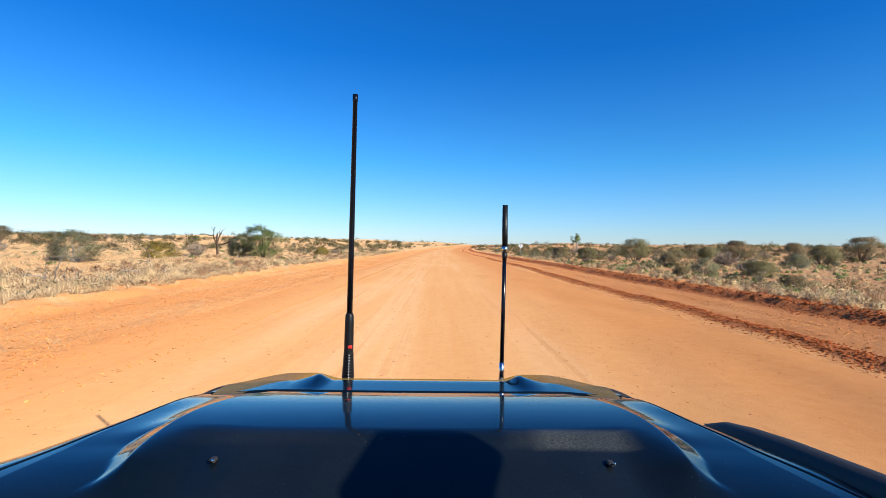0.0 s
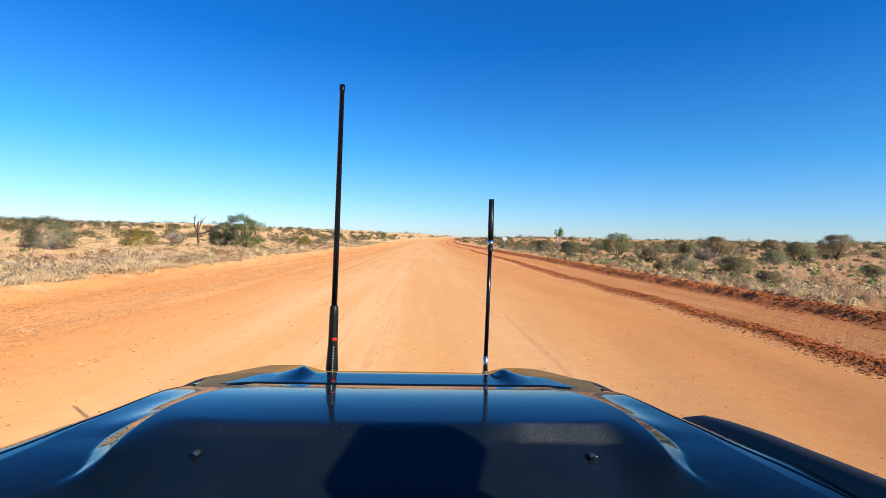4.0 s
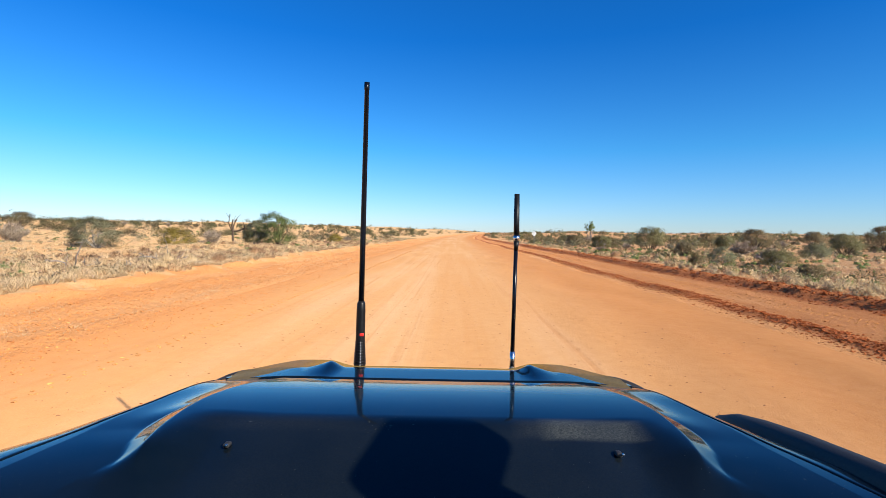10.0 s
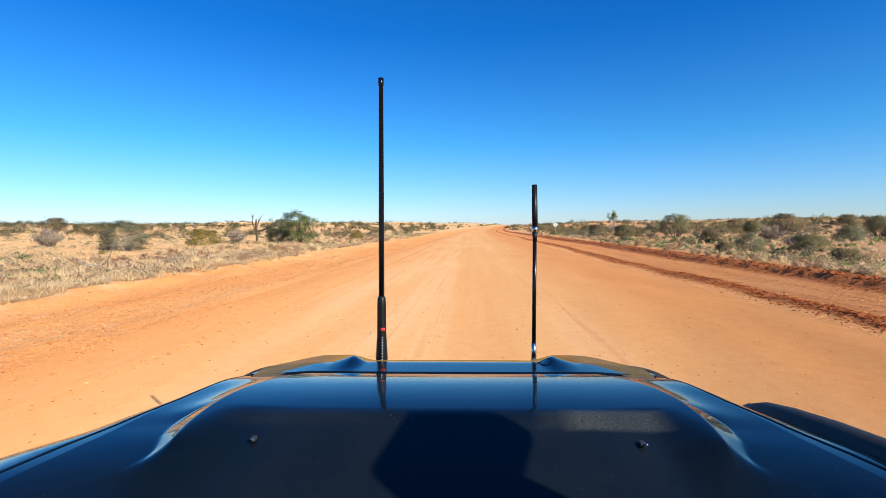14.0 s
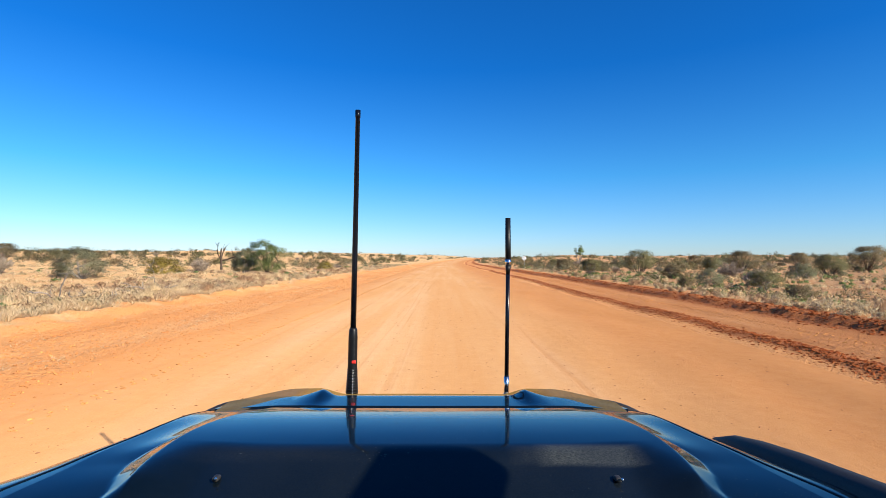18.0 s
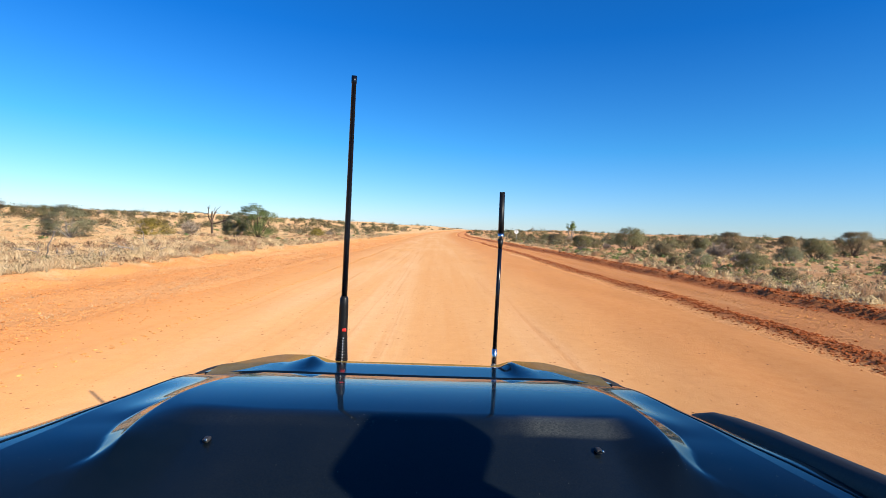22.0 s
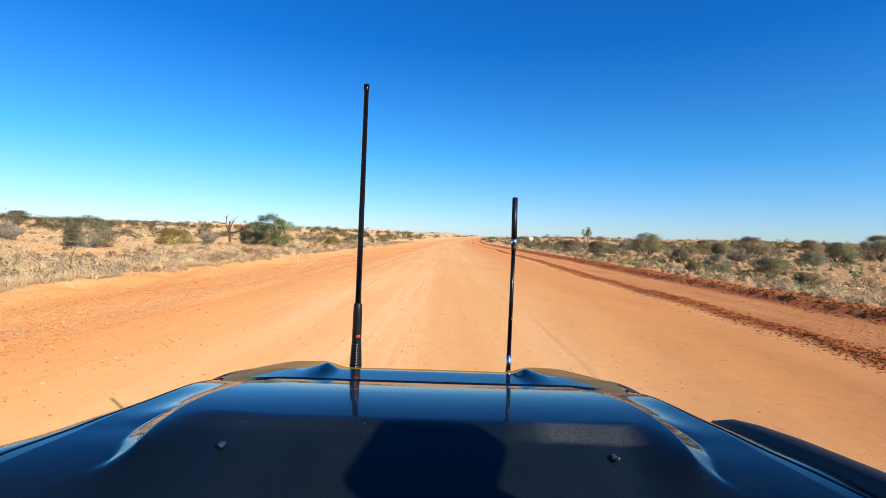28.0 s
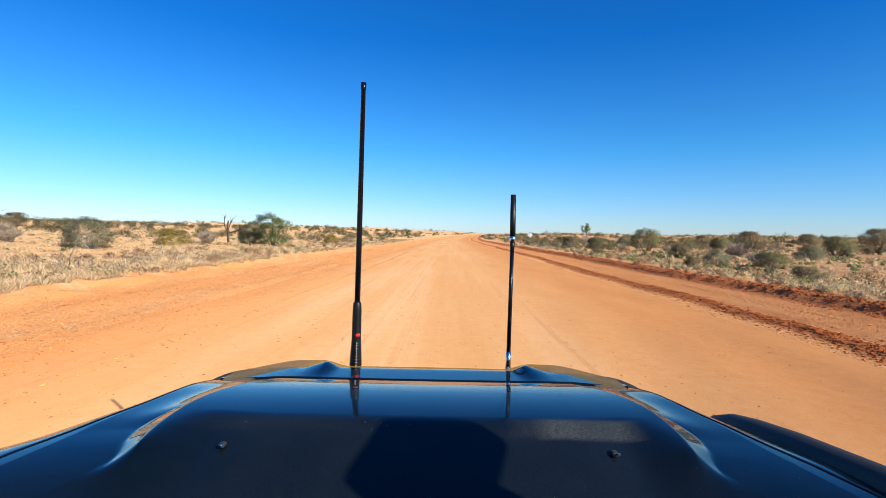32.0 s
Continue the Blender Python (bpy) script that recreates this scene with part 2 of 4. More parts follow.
seen = st.nodes.new("ShaderNodeBsdfTransparent")
seen.inputs[0].default_value = (0.46, 0.36, 0.22, 1)
both_ways = st.nodes.new("ShaderNodeMixShader")
both_ways.inputs[0].default_value = 0.3
st.links.new(st.nodes["Principled BSDF"].outputs[0], both_ways.inputs[1])
st.links.new(seen.outputs[0], both_ways.inputs[2])
st.links.new(both_ways.outputs[0], st.nodes["Material Output"].inputs["Surface"])
RED_TAPE = plain("red_tape", (0.65, 0.03, 0.02), 0.5, grain=0.2)
SILVER_DOTS = plain("silver_print", (0.7, 0.7, 0.7), 0.4, 0.3)
SIGN_METAL = plain("weathered_aluminium", (0.62, 0.62, 0.60), 0.5, 0.2, 0.15, 12)
STEEL = plain("galvanised_steel", (0.42, 0.43, 0.44), 0.5, 0.7, 0.25, 40)
BARK_GREY = plain("silver_grey_bark", (0.30, 0.26, 0.225), 0.9, grain=0.6, scale=30, spec=0.2)
BARK_DARK = plain("dark_brown_bark", (0.10, 0.07, 0.05), 0.9, grain=0.6, scale=30, spec=0.2)
PEBBLE = plain("brown_pebbles", (0.38, 0.17, 0.075), 0.9, grain=0.5, scale=30, spec=0.2)
PRINT = plain("pressed_sand", (0.64, 0.28, 0.09), 0.95, grain=0.5, scale=25, spec=0.1)
LIGHT_CLOD = plain("orange_soil_crumbs", (0.60, 0.24, 0.075), 0.95, grain=0.6, scale=25, spec=0.1)
CLOD = plain("red_clay_clods", (0.29, 0.078, 0.022), 0.95, grain=0.6, scale=25, spec=0.1)
LEAF_GREY = leafy("grey_green_leaves", (0.105, 0.108, 0.058), (0.32, 0.31, 0.18))
LEAF_OLIVE = leafy("olive_leaves", (0.09, 0.09, 0.038), (0.29, 0.265, 0.12))
LEAF_GREEN = leafy("fresh_green_leaves", (0.08, 0.115, 0.03), (0.27, 0.32, 0.11))
LEAF_YELLOW = leafy("yellow_flowering_leaves", (0.13, 0.12, 0.03), (0.50, 0.36, 0.06))
LEAF_BROWN = leafy("brown_mulga_leaves", (0.11, 0.086, 0.045), (0.31, 0.24, 0.125))
TWIGS = leafy("dead_grey_twigs", (0.21, 0.16, 0.11), (0.44, 0.35, 0.26), veil=0)
STRAW = leafy("dry_straw_grass", (0.62, 0.45, 0.24), (0.86, 0.66, 0.39), scale=0.6, veil=0.4)
SALTBUSH = leafy("saltbush_leaves", (0.42, 0.32, 0.17), (0.72, 0.57, 0.34), scale=0.8, veil=0.45)
RUST_BUSH = leafy("reddish_dry_herbs", (0.38, 0.20, 0.10), (0.62, 0.42, 0.24), scale=0.8, veil=0.45)
HERB = leafy("low_green_herbs", (0.11, 0.165, 0.045), (0.30, 0.37, 0.13), scale=0.6)


# ---- mesh helpers ----
def sheet(name, verts, faces, material, smooth=False, normals=None):
    """A mesh datablock from arrays of corners and of equal faces."""
    verts, faces = np.asarray(verts, np.float32), np.asarray(faces, np.int32)
    if normals is not None:                    # turn each leaf's front outwards
        a, b_, c = verts[faces[:, 0]], verts[faces[:, 1]], verts[faces[:, 2]]
        back = (np.cross(b_ - a, c - a) * np.asarray(normals)[faces[:, 0]]).sum(1) < 0
        faces = np.where(back[:, None], faces[:, ::-1], faces)
    me = bpy.data.meshes.new(name)
    me.vertices.add(len(verts))
    me.vertices.foreach_set("co", verts.ravel())
    n = faces.shape[1]
    me.loops.add(faces.size)
    me.loops.foreach_set("vertex_index", faces.ravel())
    me.polygons.add(len(faces))
    me.polygons.foreach_set("loop_start", np.arange(0, faces.size, n, dtype=np.int32))
    me.polygons.foreach_set("use_smooth", np.full(len(faces), smooth))
    me.materials.append(material)
    me.update(calc_edges=True)
    me.validate()
    if normals is not None:                    # foliage shaded as a mass, not leaf by leaf
        me.polygons.foreach_set("use_smooth", np.full(len(faces), True))
        normals = np.asarray(normals, float)
        me.normals_split_custom_set_from_vertices((normals / np.linalg.norm(normals, axis=1, keepdims=True)).tolist())
    return me


def thing(name, label, category, group="", at=(0, 0, 0), kind=""):
    ob = new(name)
    ob.location = at
    return tagged(ob, label, category, group, kind)


def part(name, me, parent, label=""):
    ob = new(name, me)
    ob.parent = parent
    return tagged(ob, label)


def from_bm(name, bm, material, smooth=True):
    me = bpy.data.meshes.new(name)
    bmesh.ops.recalc_face_normals(bm, faces=bm.faces)
    bm.to_mesh(me)
    bm.free()
    me.polygons.foreach_set("use_smooth", np.full(len(me.polygons), smooth))
    me.materials.append(material)
    return me


def grid_faces(rows, cols):
    i = np.arange((rows - 1) * cols).reshape(rows - 1, cols)[:, :-1].ravel()
    return np.stack([i, i + 1, i + cols + 1, i + cols], 1)


def tube(points, radii, sides=6, caps=True):
    """Corners and quads of a tapered tube along points (caps as extra collapsed rings)."""
    points = [Vector(p) for p in points]
    if caps:
        points, radii = [points[0], *points, points[-1]], [0.0001, *radii, 0.0001]
    rings = []
    for k, (p, r) in enumerate(zip(points, radii)):
        a, b = points[max(k - 1, 0)], points[min(k + 1, len(points) - 1)]
        way = (b - a).normalized() if (b - a).length > 1e-6 else Vector((0, 0, 1))
        side = way.cross(Vector((0.3, 0.9, 0.2))).normalized()
        up = side.cross(way)
        rings += [p + (side * math.cos(2 * math.pi * s / sides) + up * math.sin(2 * math.pi * s / sides)) * r for s in range(sides)]
    faces = [(k * sides + s, k * sides + (s + 1) % sides, (k + 1) * sides + (s + 1) % sides, (k + 1) * sides + s)
             for k in range(len(points) - 1) for s in range(sides)]
    return rings, faces


def joined(pieces):
    verts, faces = [], []
    for v, f in pieces:
        base = len(verts)
        verts += [tuple(p) for p in v]
        faces += [tuple(i + base for i in q) for q in f]
    return verts, faces


def tube_mesh(name, points, radii, material, sides=16, smooth=True):
    v, f = tube(points, radii, sides)
    return sheet(name, [tuple(p) for p in v], f, material, smooth)


def rounded_box(name, size, material, bevel=0.02, at=(0, 0, 0)):
    bm = bmesh.new()
    bmesh.ops.create_cube(bm, size=1)
    bmesh.ops.scale(bm, vec=size, verts=bm.verts)
    bmesh.ops.translate(bm, vec=at, verts=bm.verts)
    bmesh.ops.bevel(bm, geom=bm.edges[:], offset=bevel, segments=3, affect="EDGES", profile=0.5)
    return from_bm(name, bm, material)


def smooth(a, b, x):
    k = np.clip((x - a) / (b - a), 0, 1)
    return k * k * (3 - 2 * k)


class Waves:
    """A cheap smooth random field in two dimensions: a sum of sines in random directions."""

    def __init__(self, seed, size, count=24):
        r = np.random.default_rng(seed)
        turn, f = r.uniform(0, 2 * np.pi, count), r.uniform(0.5, 1.6, count) * 2 * np.pi / size
        self.kx, self.ky, self.ph = f * np.cos(turn), f * np.sin(turn), r.uniform(0, 6.28, count)

    def __call__(self, x, y):
        x, y = np.asarray(x, float), np.asarray(y, float)
        total = np.zeros(np.broadcast(x, y).shape)
        for a, b, c in zip(self.kx, self.ky, self.ph):
            total += np.sin(a * x + b * y + c)
        return total / math.sqrt(len(self.kx))


# ---- ground and road ----
ROAD_LEFT, ROAD_RIGHT = -5.4, 6.2
WINDROW, BANK = 6.9, 10.6                     # ridges of loose soil that the grader left on the right


def centre_line(y):
    """Sideways place of the road's middle line at distance y: straight, then bending away to the right over a rise."""
    y = np.asarray(y, float)
    return -0.2 + 0.028 * y + 0.00022 * np.maximum(y - 130, 0) ** 2 * (y < 400) + np.where(y >= 400, 0.00022 * 270 ** 2 + 0.1188 * (y - 400), 0)


CLODDY, LUMPY, ROLLING, HILLY, CURVY = Waves(1, 0.32), Waves(2, 1.3), Waves(3, 14), Waves(4, 170), Waves(5, 25)


def height(s, y):
    """Ground height at offset s from the middle line and distance y."""
    s, y = np.asarray(s, float), np.asarray(y, float)
    wander = 0.35 * CURVY(y * 0 + 3, y)
    q = s - wander * smooth(4, 7, np.abs(s))
    z = 0.02 * LUMPY(s * 0.6, y * 0.25) * smooth(0.5, 3, np.abs(q)) - 0.0012 * np.minimum(np.abs(s), 6) ** 2
    lump = 0.5 + 0.5 * np.tanh(CLODDY(s, y) + 0.7 * LUMPY(s, y))
    z = z + 0.012 * lump * np.exp(-((np.abs(q + 4.6) / 0.9) ** 2))
    for middle, wide, high in ((-6.0, 0.30, 0.05), (-7.9, 0.35, 0.06), (WINDROW, 0.36, 0.085), (WINDROW + 0.8, 0.2, 0.04), (WINDROW + 1.9, 0.16, 0.03), (BANK, 0.55, 0.24)):
        flank = np.where(q < middle, 0.55 if middle > 0 else 1.0, 1.0) * wide       # the blade leaves the road side steep
        z = z + high * np.exp(-(((q - middle) / flank) ** 2)) * (0.55 + 0.55 * lump)
    z = z + (0.22 + 0.03 * lump) * smooth(-8.7, -10.3, q + 0.3 * LUMPY(s, y * 0.5)) + 0.22 * smooth(BANK - 0.2, BANK + 1.2, q)
    out = smooth(10, 20, np.abs(q))
    z = z + out * (0.05 * LUMPY(s, y) + 0.16 * ROLLING(s, y))
    far = smooth(60, 260, np.hypot(s, y))
    z = z + far * smooth(8, 60, np.abs(s)) * (1.2 + 1.3 * HILLY(s, y)) + 4.0 * smooth(160, 700, y) + 2.5 * smooth(60, 260, s) * smooth(30, 200, y) + 2.0 * smooth(-40, -160, s) * smooth(10, 60, y)
    return z


def ground_at(x, y):
    return float(height(x - centre_line(y), y))


step, rows_y = 0.10, [2.6]
while rows_y[-1] < 4800:
    rows_y.append(rows_y[-1] + max(step, 0.0122 * rows_y[-1]))
rows_y = np.array([-4000, -900, -300, -120, -60, -30, -15, -7, -3, 0, 1.2, 2.0, *rows_y])
fine = np.arange(-13, 13.501, 0.135)
wide_left = [-13.0]
while wide_left[-1] > -4600:
    wide_left.append(wide_left[-1] * 1.045 - 0.05)
wide_right = [13.5]
while wide_right[-1] < 4600:
    wide_right.append(wide_right[-1] * 1.045 + 0.05)
cols_s = np.array([*wide_left[:0:-1], *fine, *wide_right[1:]])
cut_l, cut_r = int(np.argmin(abs(cols_s - ROAD_LEFT))), int(np.argmin(abs(cols_s - ROAD_RIGHT)))


def strip(name, cols, material):
    s, y = np.meshgrid(cols, rows_y)
    z = height(s, y)
    verts = np.stack([s + centre_line(np.clip(y, -200, 1500)) * 1.0, y, z], -1).reshape(-1, 3)
    me = sheet(name, verts, grid_faces(len(rows_y), len(cols)), material, True)
    at = me.attributes.new("lane", "FLOAT_VECTOR", "POINT")
    at.data.foreach_set("vector", np.stack([s, y, z], -1).astype(np.float32).ravel())
    wander = 0.35 * CURVY(y * 0 + 3, y)
    q = s - wander * smooth(4, 7, np.abs(s))
    rag = 0.5 * LUMPY(s, y)
    loose = np.exp(-(((q - WINDROW) / 0.34) ** 4)) + np.exp(-(((q - BANK - 0.1) / 0.8) ** 4)) + 0.4 * smooth(WINDROW - 0.2, WINDROW + 0.3, q) * smooth(BANK + 0.2, BANK - 0.2, q)
    field = smooth(-9.3, -10.5, q + rag) + smooth(BANK + 0.6, BANK + 1.8, q + rag)
    for key, value in (("loose", loose), ("field", field)):
        a = me.attributes.new(key, "FLOAT", "POINT")
        a.data.foreach_set("value", np.clip(value, 0, 1).astype(np.float32).ravel())
    return me


tagged(new("road", strip("road", cols_s[cut_l:cut_r + 1], ROAD)), "wide graded unsealed road of pale orange compacted dirt with wheel tracks", "road", kind="structure")
ground = thing("ground", "flat red outback plain with graded verges and dry grass", "ground", kind="structure")
part("left_plain", strip("left_plain", cols_s[:cut_l + 1], EARTH), ground)
part("right_plain", strip("right_plain", cols_s[cut_r:], EARTH), ground)


# ---- the vehicle ----
MID = -0.034                                   # the bonnet's middle line
car = thing("utility_vehicle", "dark navy four-wheel-drive with dusty glossy bonnet on the dirt road", "car")


def half_width(y):
    return np.interp(y, [0.6, 0.90, 1.0, 1.127, 1.25, 1.45, 1.56, 1.635, 1.69, 1.735], [0.991, 0.972, 0.952, 0.920, 0.876, 0.808, 0.782, 0.770, 0.757, 0.743])


RIDGE = np.polyfit([0.6, 0.80, 0.97, 1.08, 1.15, 1.21, 1.28, 1.36, 1.48, 1.60, 1.66, 1.74], [0.575, 0.595, 0.615, 0.632, 0.638, 0.641, 0.642, 0.643, 0.618, 0.577, 0.550, 0.505], 6)


def ridge_line(y):
    """Where the raised middle ends and the small leaf-shaped facet begins."""
    return np.polyval(RIDGE, y)


def bonnet_height(x, y):
    """The bonnet: a raised middle between two creases, with a dished panel behind a cross crease."""
    ax = np.abs(x)
    z = 1.165 - 0.20 * np.clip(y - 1.30, 0, None) ** 2
    # outside each crease the skin steps down: a thin line in front, a leaf-shaped facet, then a soft roll towards the windscreen
    past = ax - ridge_line(y)
    out = np.clip(past, 0, None)
    drop = 0.003 + 0.0340 * smooth(1.70, 1.22, y)
    leaf = 0.001 + 0.029 * smooth(1.42, 1.23, y)
    wide = leaf / (np.clip(0.51 - 0.60 * (y - 1.1), 0.3, 0.51) + 0.12 * smooth(1.17, 1.09, y))
    tail = smooth(1.13, 1.03, y)
    roll = 0.055 + 0.75 * np.clip(1.13 - y, 0, None)
    z = z - leaf * ((1 - tail) * np.clip(out / wide, 0, 1) + tail * smooth(-0.35 * roll, 0.65 * roll, past))
    z = z - (drop - leaf) * np.tanh(np.clip(out - wide, 0, None) / 0.10)
    z = z - 0.05 * out * smooth(1.24, 1.5, y)
    z = z - 0.10 * np.clip(out - (half_width(y) - ridge_line(y)) + 0.006 + 0.038 * smooth(1.42, 1.08, y), 0, None)
    # the panel behind the cross crease dips towards the windscreen, the shoulders less
    run = np.clip(1.292 + 0.02 * smooth(0.35, 0.6, ax) - y, 0, None)
    dish = smooth(0.635 + 0.10 * smooth(1.14, 0.97, y), 0.50, ax)
    z = z - 0.275 * dish * np.where(run < 0.05, run ** 2 / 0.10, run - 0.025)
    z = z - 0.40 * (1 - dish) * np.clip(1.25 - y, 0, None) ** 2 * np.clip((half_width(y) - ax) / (half_width(y) - 0.60), 0, 1)
    return z


us, ys = np.concatenate([[-1, -0.9985, -0.997], np.concatenate([np.linspace(-0.99, -0.58, 170), np.linspace(-0.575, 0.575, 90), np.linspace(0.58, 0.99, 170)]), [0.997, 0.9985, 1]]), np.concatenate([np.linspace(0.62, 1.24, 60), np.linspace(1.245, 1.33, 24), np.linspace(1.34, 1.732, 60)])
gu, gy = np.meshgrid(us, ys)
gx = gu * half_width(gy)
gy2 = gy + 0.012 * (1 - gu ** 2) * smooth(1.5, 1.73, gy) * -1.0
gz = bonnet_height(gx, gy)
rim = np.zeros_like(gz)
rim[-1, :] = 0.015
rim[:, 0] = rim[:, -1] = 0.012
part("bonnet", sheet("bonnet", np.stack([gx + MID, gy2, gz - rim], -1).reshape(-1, 3), grid_faces(*gx.shape), PAINT, True), car, "glossy dark navy bonnet with creases and dust")

# front panel ahead of the shut line, with two rounded lumps
fx, fy = np.meshgrid(np.linspace(-0.72, 0.72, 200), np.linspace(0, 1, 36))
near = 1.741 - 0.012 * (1 - (fx / 0.66) ** 2) - 0.02 * smooth(0.47, 0.76, np.abs(fx))
py = near + fy * (1.965 - near - 0.06 * (np.abs(fx) / 0.66) ** 4 - 0.08 * smooth(0.6, 0.74, np.abs(fx)))
lumps = 0.0
for side in (-1, 1):
    ax = fx * side
    lumps = lumps + 0.027 * np.clip((0.485 - np.maximum(ax, 0.385)) / 0.100, 0, 1) ** 1.3 * smooth(0.330, 0.398, ax) * smooth(1.72, 1.94, py)
fz = 1.128 - 0.010 * fy - 0.03 * fy ** 10 * (1 - 0.7 * smooth(0.46, 0.6, np.abs(fx))) - 0.006 * smooth(0.5, 0.66, np.abs(fx)) + lumps
fz[0, :] -= 0.02
part("front_panel", sheet("front_panel", np.stack([fx + MID, py, fz], -1).reshape(-1, 3), grid_faces(*fx.shape), PAINT, True), car)

# smoked deflector along the front edge and round the corners
bx, bt = np.meshgrid(np.linspace(-1, 1, 120), np.linspace(0, 1, 10))
ex = bx * 0.705
ey = 2.0 - 0.03 * bx ** 2 - 0.20 * smooth(0.72, 1.06, np.abs(bx)) + 0.02 * bt
apron = smooth(0.55, 0.72, np.abs(bx))
ez = (1.050 + 0.070 * apron) * (1 - bt) + (1.093 + 0.024 * smooth(0.44, 0.60, np.abs(bx)) + 0.004 * smooth(0.75, 1.0, np.abs(bx))) * bt
part("bonnet_protector", sheet("bonnet_protector", np.stack([ex + MID, ey - (0.05 + 0.13 * apron) * (1 - bt), ez + 0.002], -1).reshape(-1, 3), grid_faces(*ex.shape), SMOKED, True), car, "smoked brown acrylic deflector")

# wings: the strip outside the shut lines, rolling over to the sides
for side, name in ((-1, "left_wing"), (1, "right_wing")):
    wy = np.concatenate([np.linspace(0.3, 0.6, 6), np.linspace(0.65, 1.87, 88)])
    profile = [(0.0022, -0.010), (0.0028, -0.002), (0.0032, -0.0004), (0.0038, 0.0), (0.0090, -0.0002), (0.026, -0.0016), (0.044, -0.0046), (0.062, -0.0084), (0.080, -0.0128), (0.096, -0.0180), (0.108, -0.025), (0.117, -0.034), (0.122, -0.055), (0.128, -0.12), (0.132, -0.35), (0.12, -0.62)]
    verts = []
    for yy in wy:
        w = float(half_width(min(yy, 1.735))) - 0.35 * max(0, yy - 1.735) - 0.6 * max(0, yy - 1.9)
        zt = float(bonnet_height(np.array(float(half_width(min(yy, 1.735))) - 0.0005), np.array(yy))) + 0.0012 - 0.03 * smooth(1.74, 1.90, yy)
        for k, (dx, dz) in enumerate(profile):
            verts.append((MID + side * (w + 1.42 * dx * (1 - 0.45 * smooth(1.15, 1.65, yy))), yy, zt + dz - (0.18 * smooth(1.08, 1.30, yy) + 0.03) * max(0, dx - 0.004)))
    part(name, sheet(name, verts, grid_faces(len(wy), len(profile)), PAINT, True), car, "dark navy front wing")

# raised air intake duct along the right wing
v, f = tube([(0.955, 1.73, 0.985), (0.965, 1.66, 1.020), (0.975, 1.58, 1.038), (0.982, 1.46, 1.056), (0.988, 1.30, 1.079), (0.992, 1.10, 1.101), (1.0, 0.90, 1.122), (0.985, 0.70, 1.15), (0.96, 0.56, 1.22), (0.99, 0.26, 1.60), (1.05, 0.12, 1.96)],
            [0.008, 0.026, 0.043, 0.050, 0.051, 0.051, 0.050, 0.048, 0.045, 0.045, 0.045], 14)
part("snorkel", sheet("snorkel", [tuple(p) for p in v], f, BLACK_PLASTIC, True), car, "black plastic air intake duct")
# unseen head, added and sized so that its shadow darkens the dished panel
part("snorkel_head", rounded_box("snorkel_head", (0.25, 0.31, 0.13), BLACK_PLASTIC, 0.045, (1.07, 0.115, 2.02)), car, "unseen black intake head at roof height, added to shade the bonnet")
for side in (-1, 1):
    arc = [(MID + side * (0.60 + 0.31 * q), 2.09 - 0.19 * q ** 1.6, 0.93 + 0.106 * math.sin(math.pi * (0.04 + 0.92 * q)) ** 0.55) for q in np.linspace(0, 1, 17)]
    v, f = tube(arc, [0.031] * 17, 16)
    part("headlight_guard", sheet("headlight_guard", [tuple(p) for p in v], f, BLACK_PLASTIC, True), car, "black moulded guard over the headlight")

# washer nozzles
for x, y in ((-0.498, 1.152), (0.429, 1.147)):
    z = float(bonnet_height(np.array(x - MID), np.array(y)))
    nozzle = part("washer_nozzle", rounded_box("washer_nozzle", (0.015, 0.022, 0.010), BLACK_PLASTIC, 0.004, (x, y, z + 0.006)), car, "small black washer nozzle")
    part("jet", rounded_box("jet", (0.006, 0.006, 0.006), CHROME, 0.002, (x + 0.005, y - 0.016, z + 0.011)), nozzle)

# bumper, bar and running gear under the bonnet
part("bumper", rounded_box("bumper", (1.72, 0.22, 0.34), BLACK_PLASTIC, 0.06, (MID, 2.10, 0.62)), car)
part("grille", rounded_box("grille", (1.15, 0.06, 0.26), BLACK_PLASTIC, 0.02, (MID, 2.0, 0.93)), car)
for side in (-1, 1):
    part("headlight", rounded_box("headlight", (0.30, 0.16, 0.18), CHROME, 0.04, (MID + side * 0.70, 1.93, 0.93)), car)
part("engine_bay", rounded_box("engine_bay", (1.5, 1.4, 0.45), BLACK_PLASTIC, 0.05, (MID, 1.15, 0.82)), car)
part("cowl", rounded_box("cowl", (1.62, 0.42, 0.05), BLACK_PLASTIC, 0.02, (MID, 0.46, 1.06)), car)
part("floor_pan", rounded_box("floor_pan", (1.62, 3.6, 0.16), BLACK_PLASTIC, 0.04, (MID, -1.2, 0.50)), car)
part("roof", rounded_box("roof", (1.44, 1.75, 0.05), PAINT, 0.024, (MID, -1.0, 1.86)), car, "dark navy roof")
part("tailgate", rounded_box("tailgate", (1.70, 0.08, 0.66), PAINT, 0.03, (MID, -3.02, 0.90)), car)
part("tray_floor", rounded_box("tray_floor", (1.60, 1.15, 0.06), BLACK_PLASTIC, 0.02, (MID, -2.45, 0.72)), car)
part("rear_wall", rounded_box("rear_wall", (1.60, 0.07, 0.66), PAINT, 0.03, (MID, -1.88, 0.88)), car)
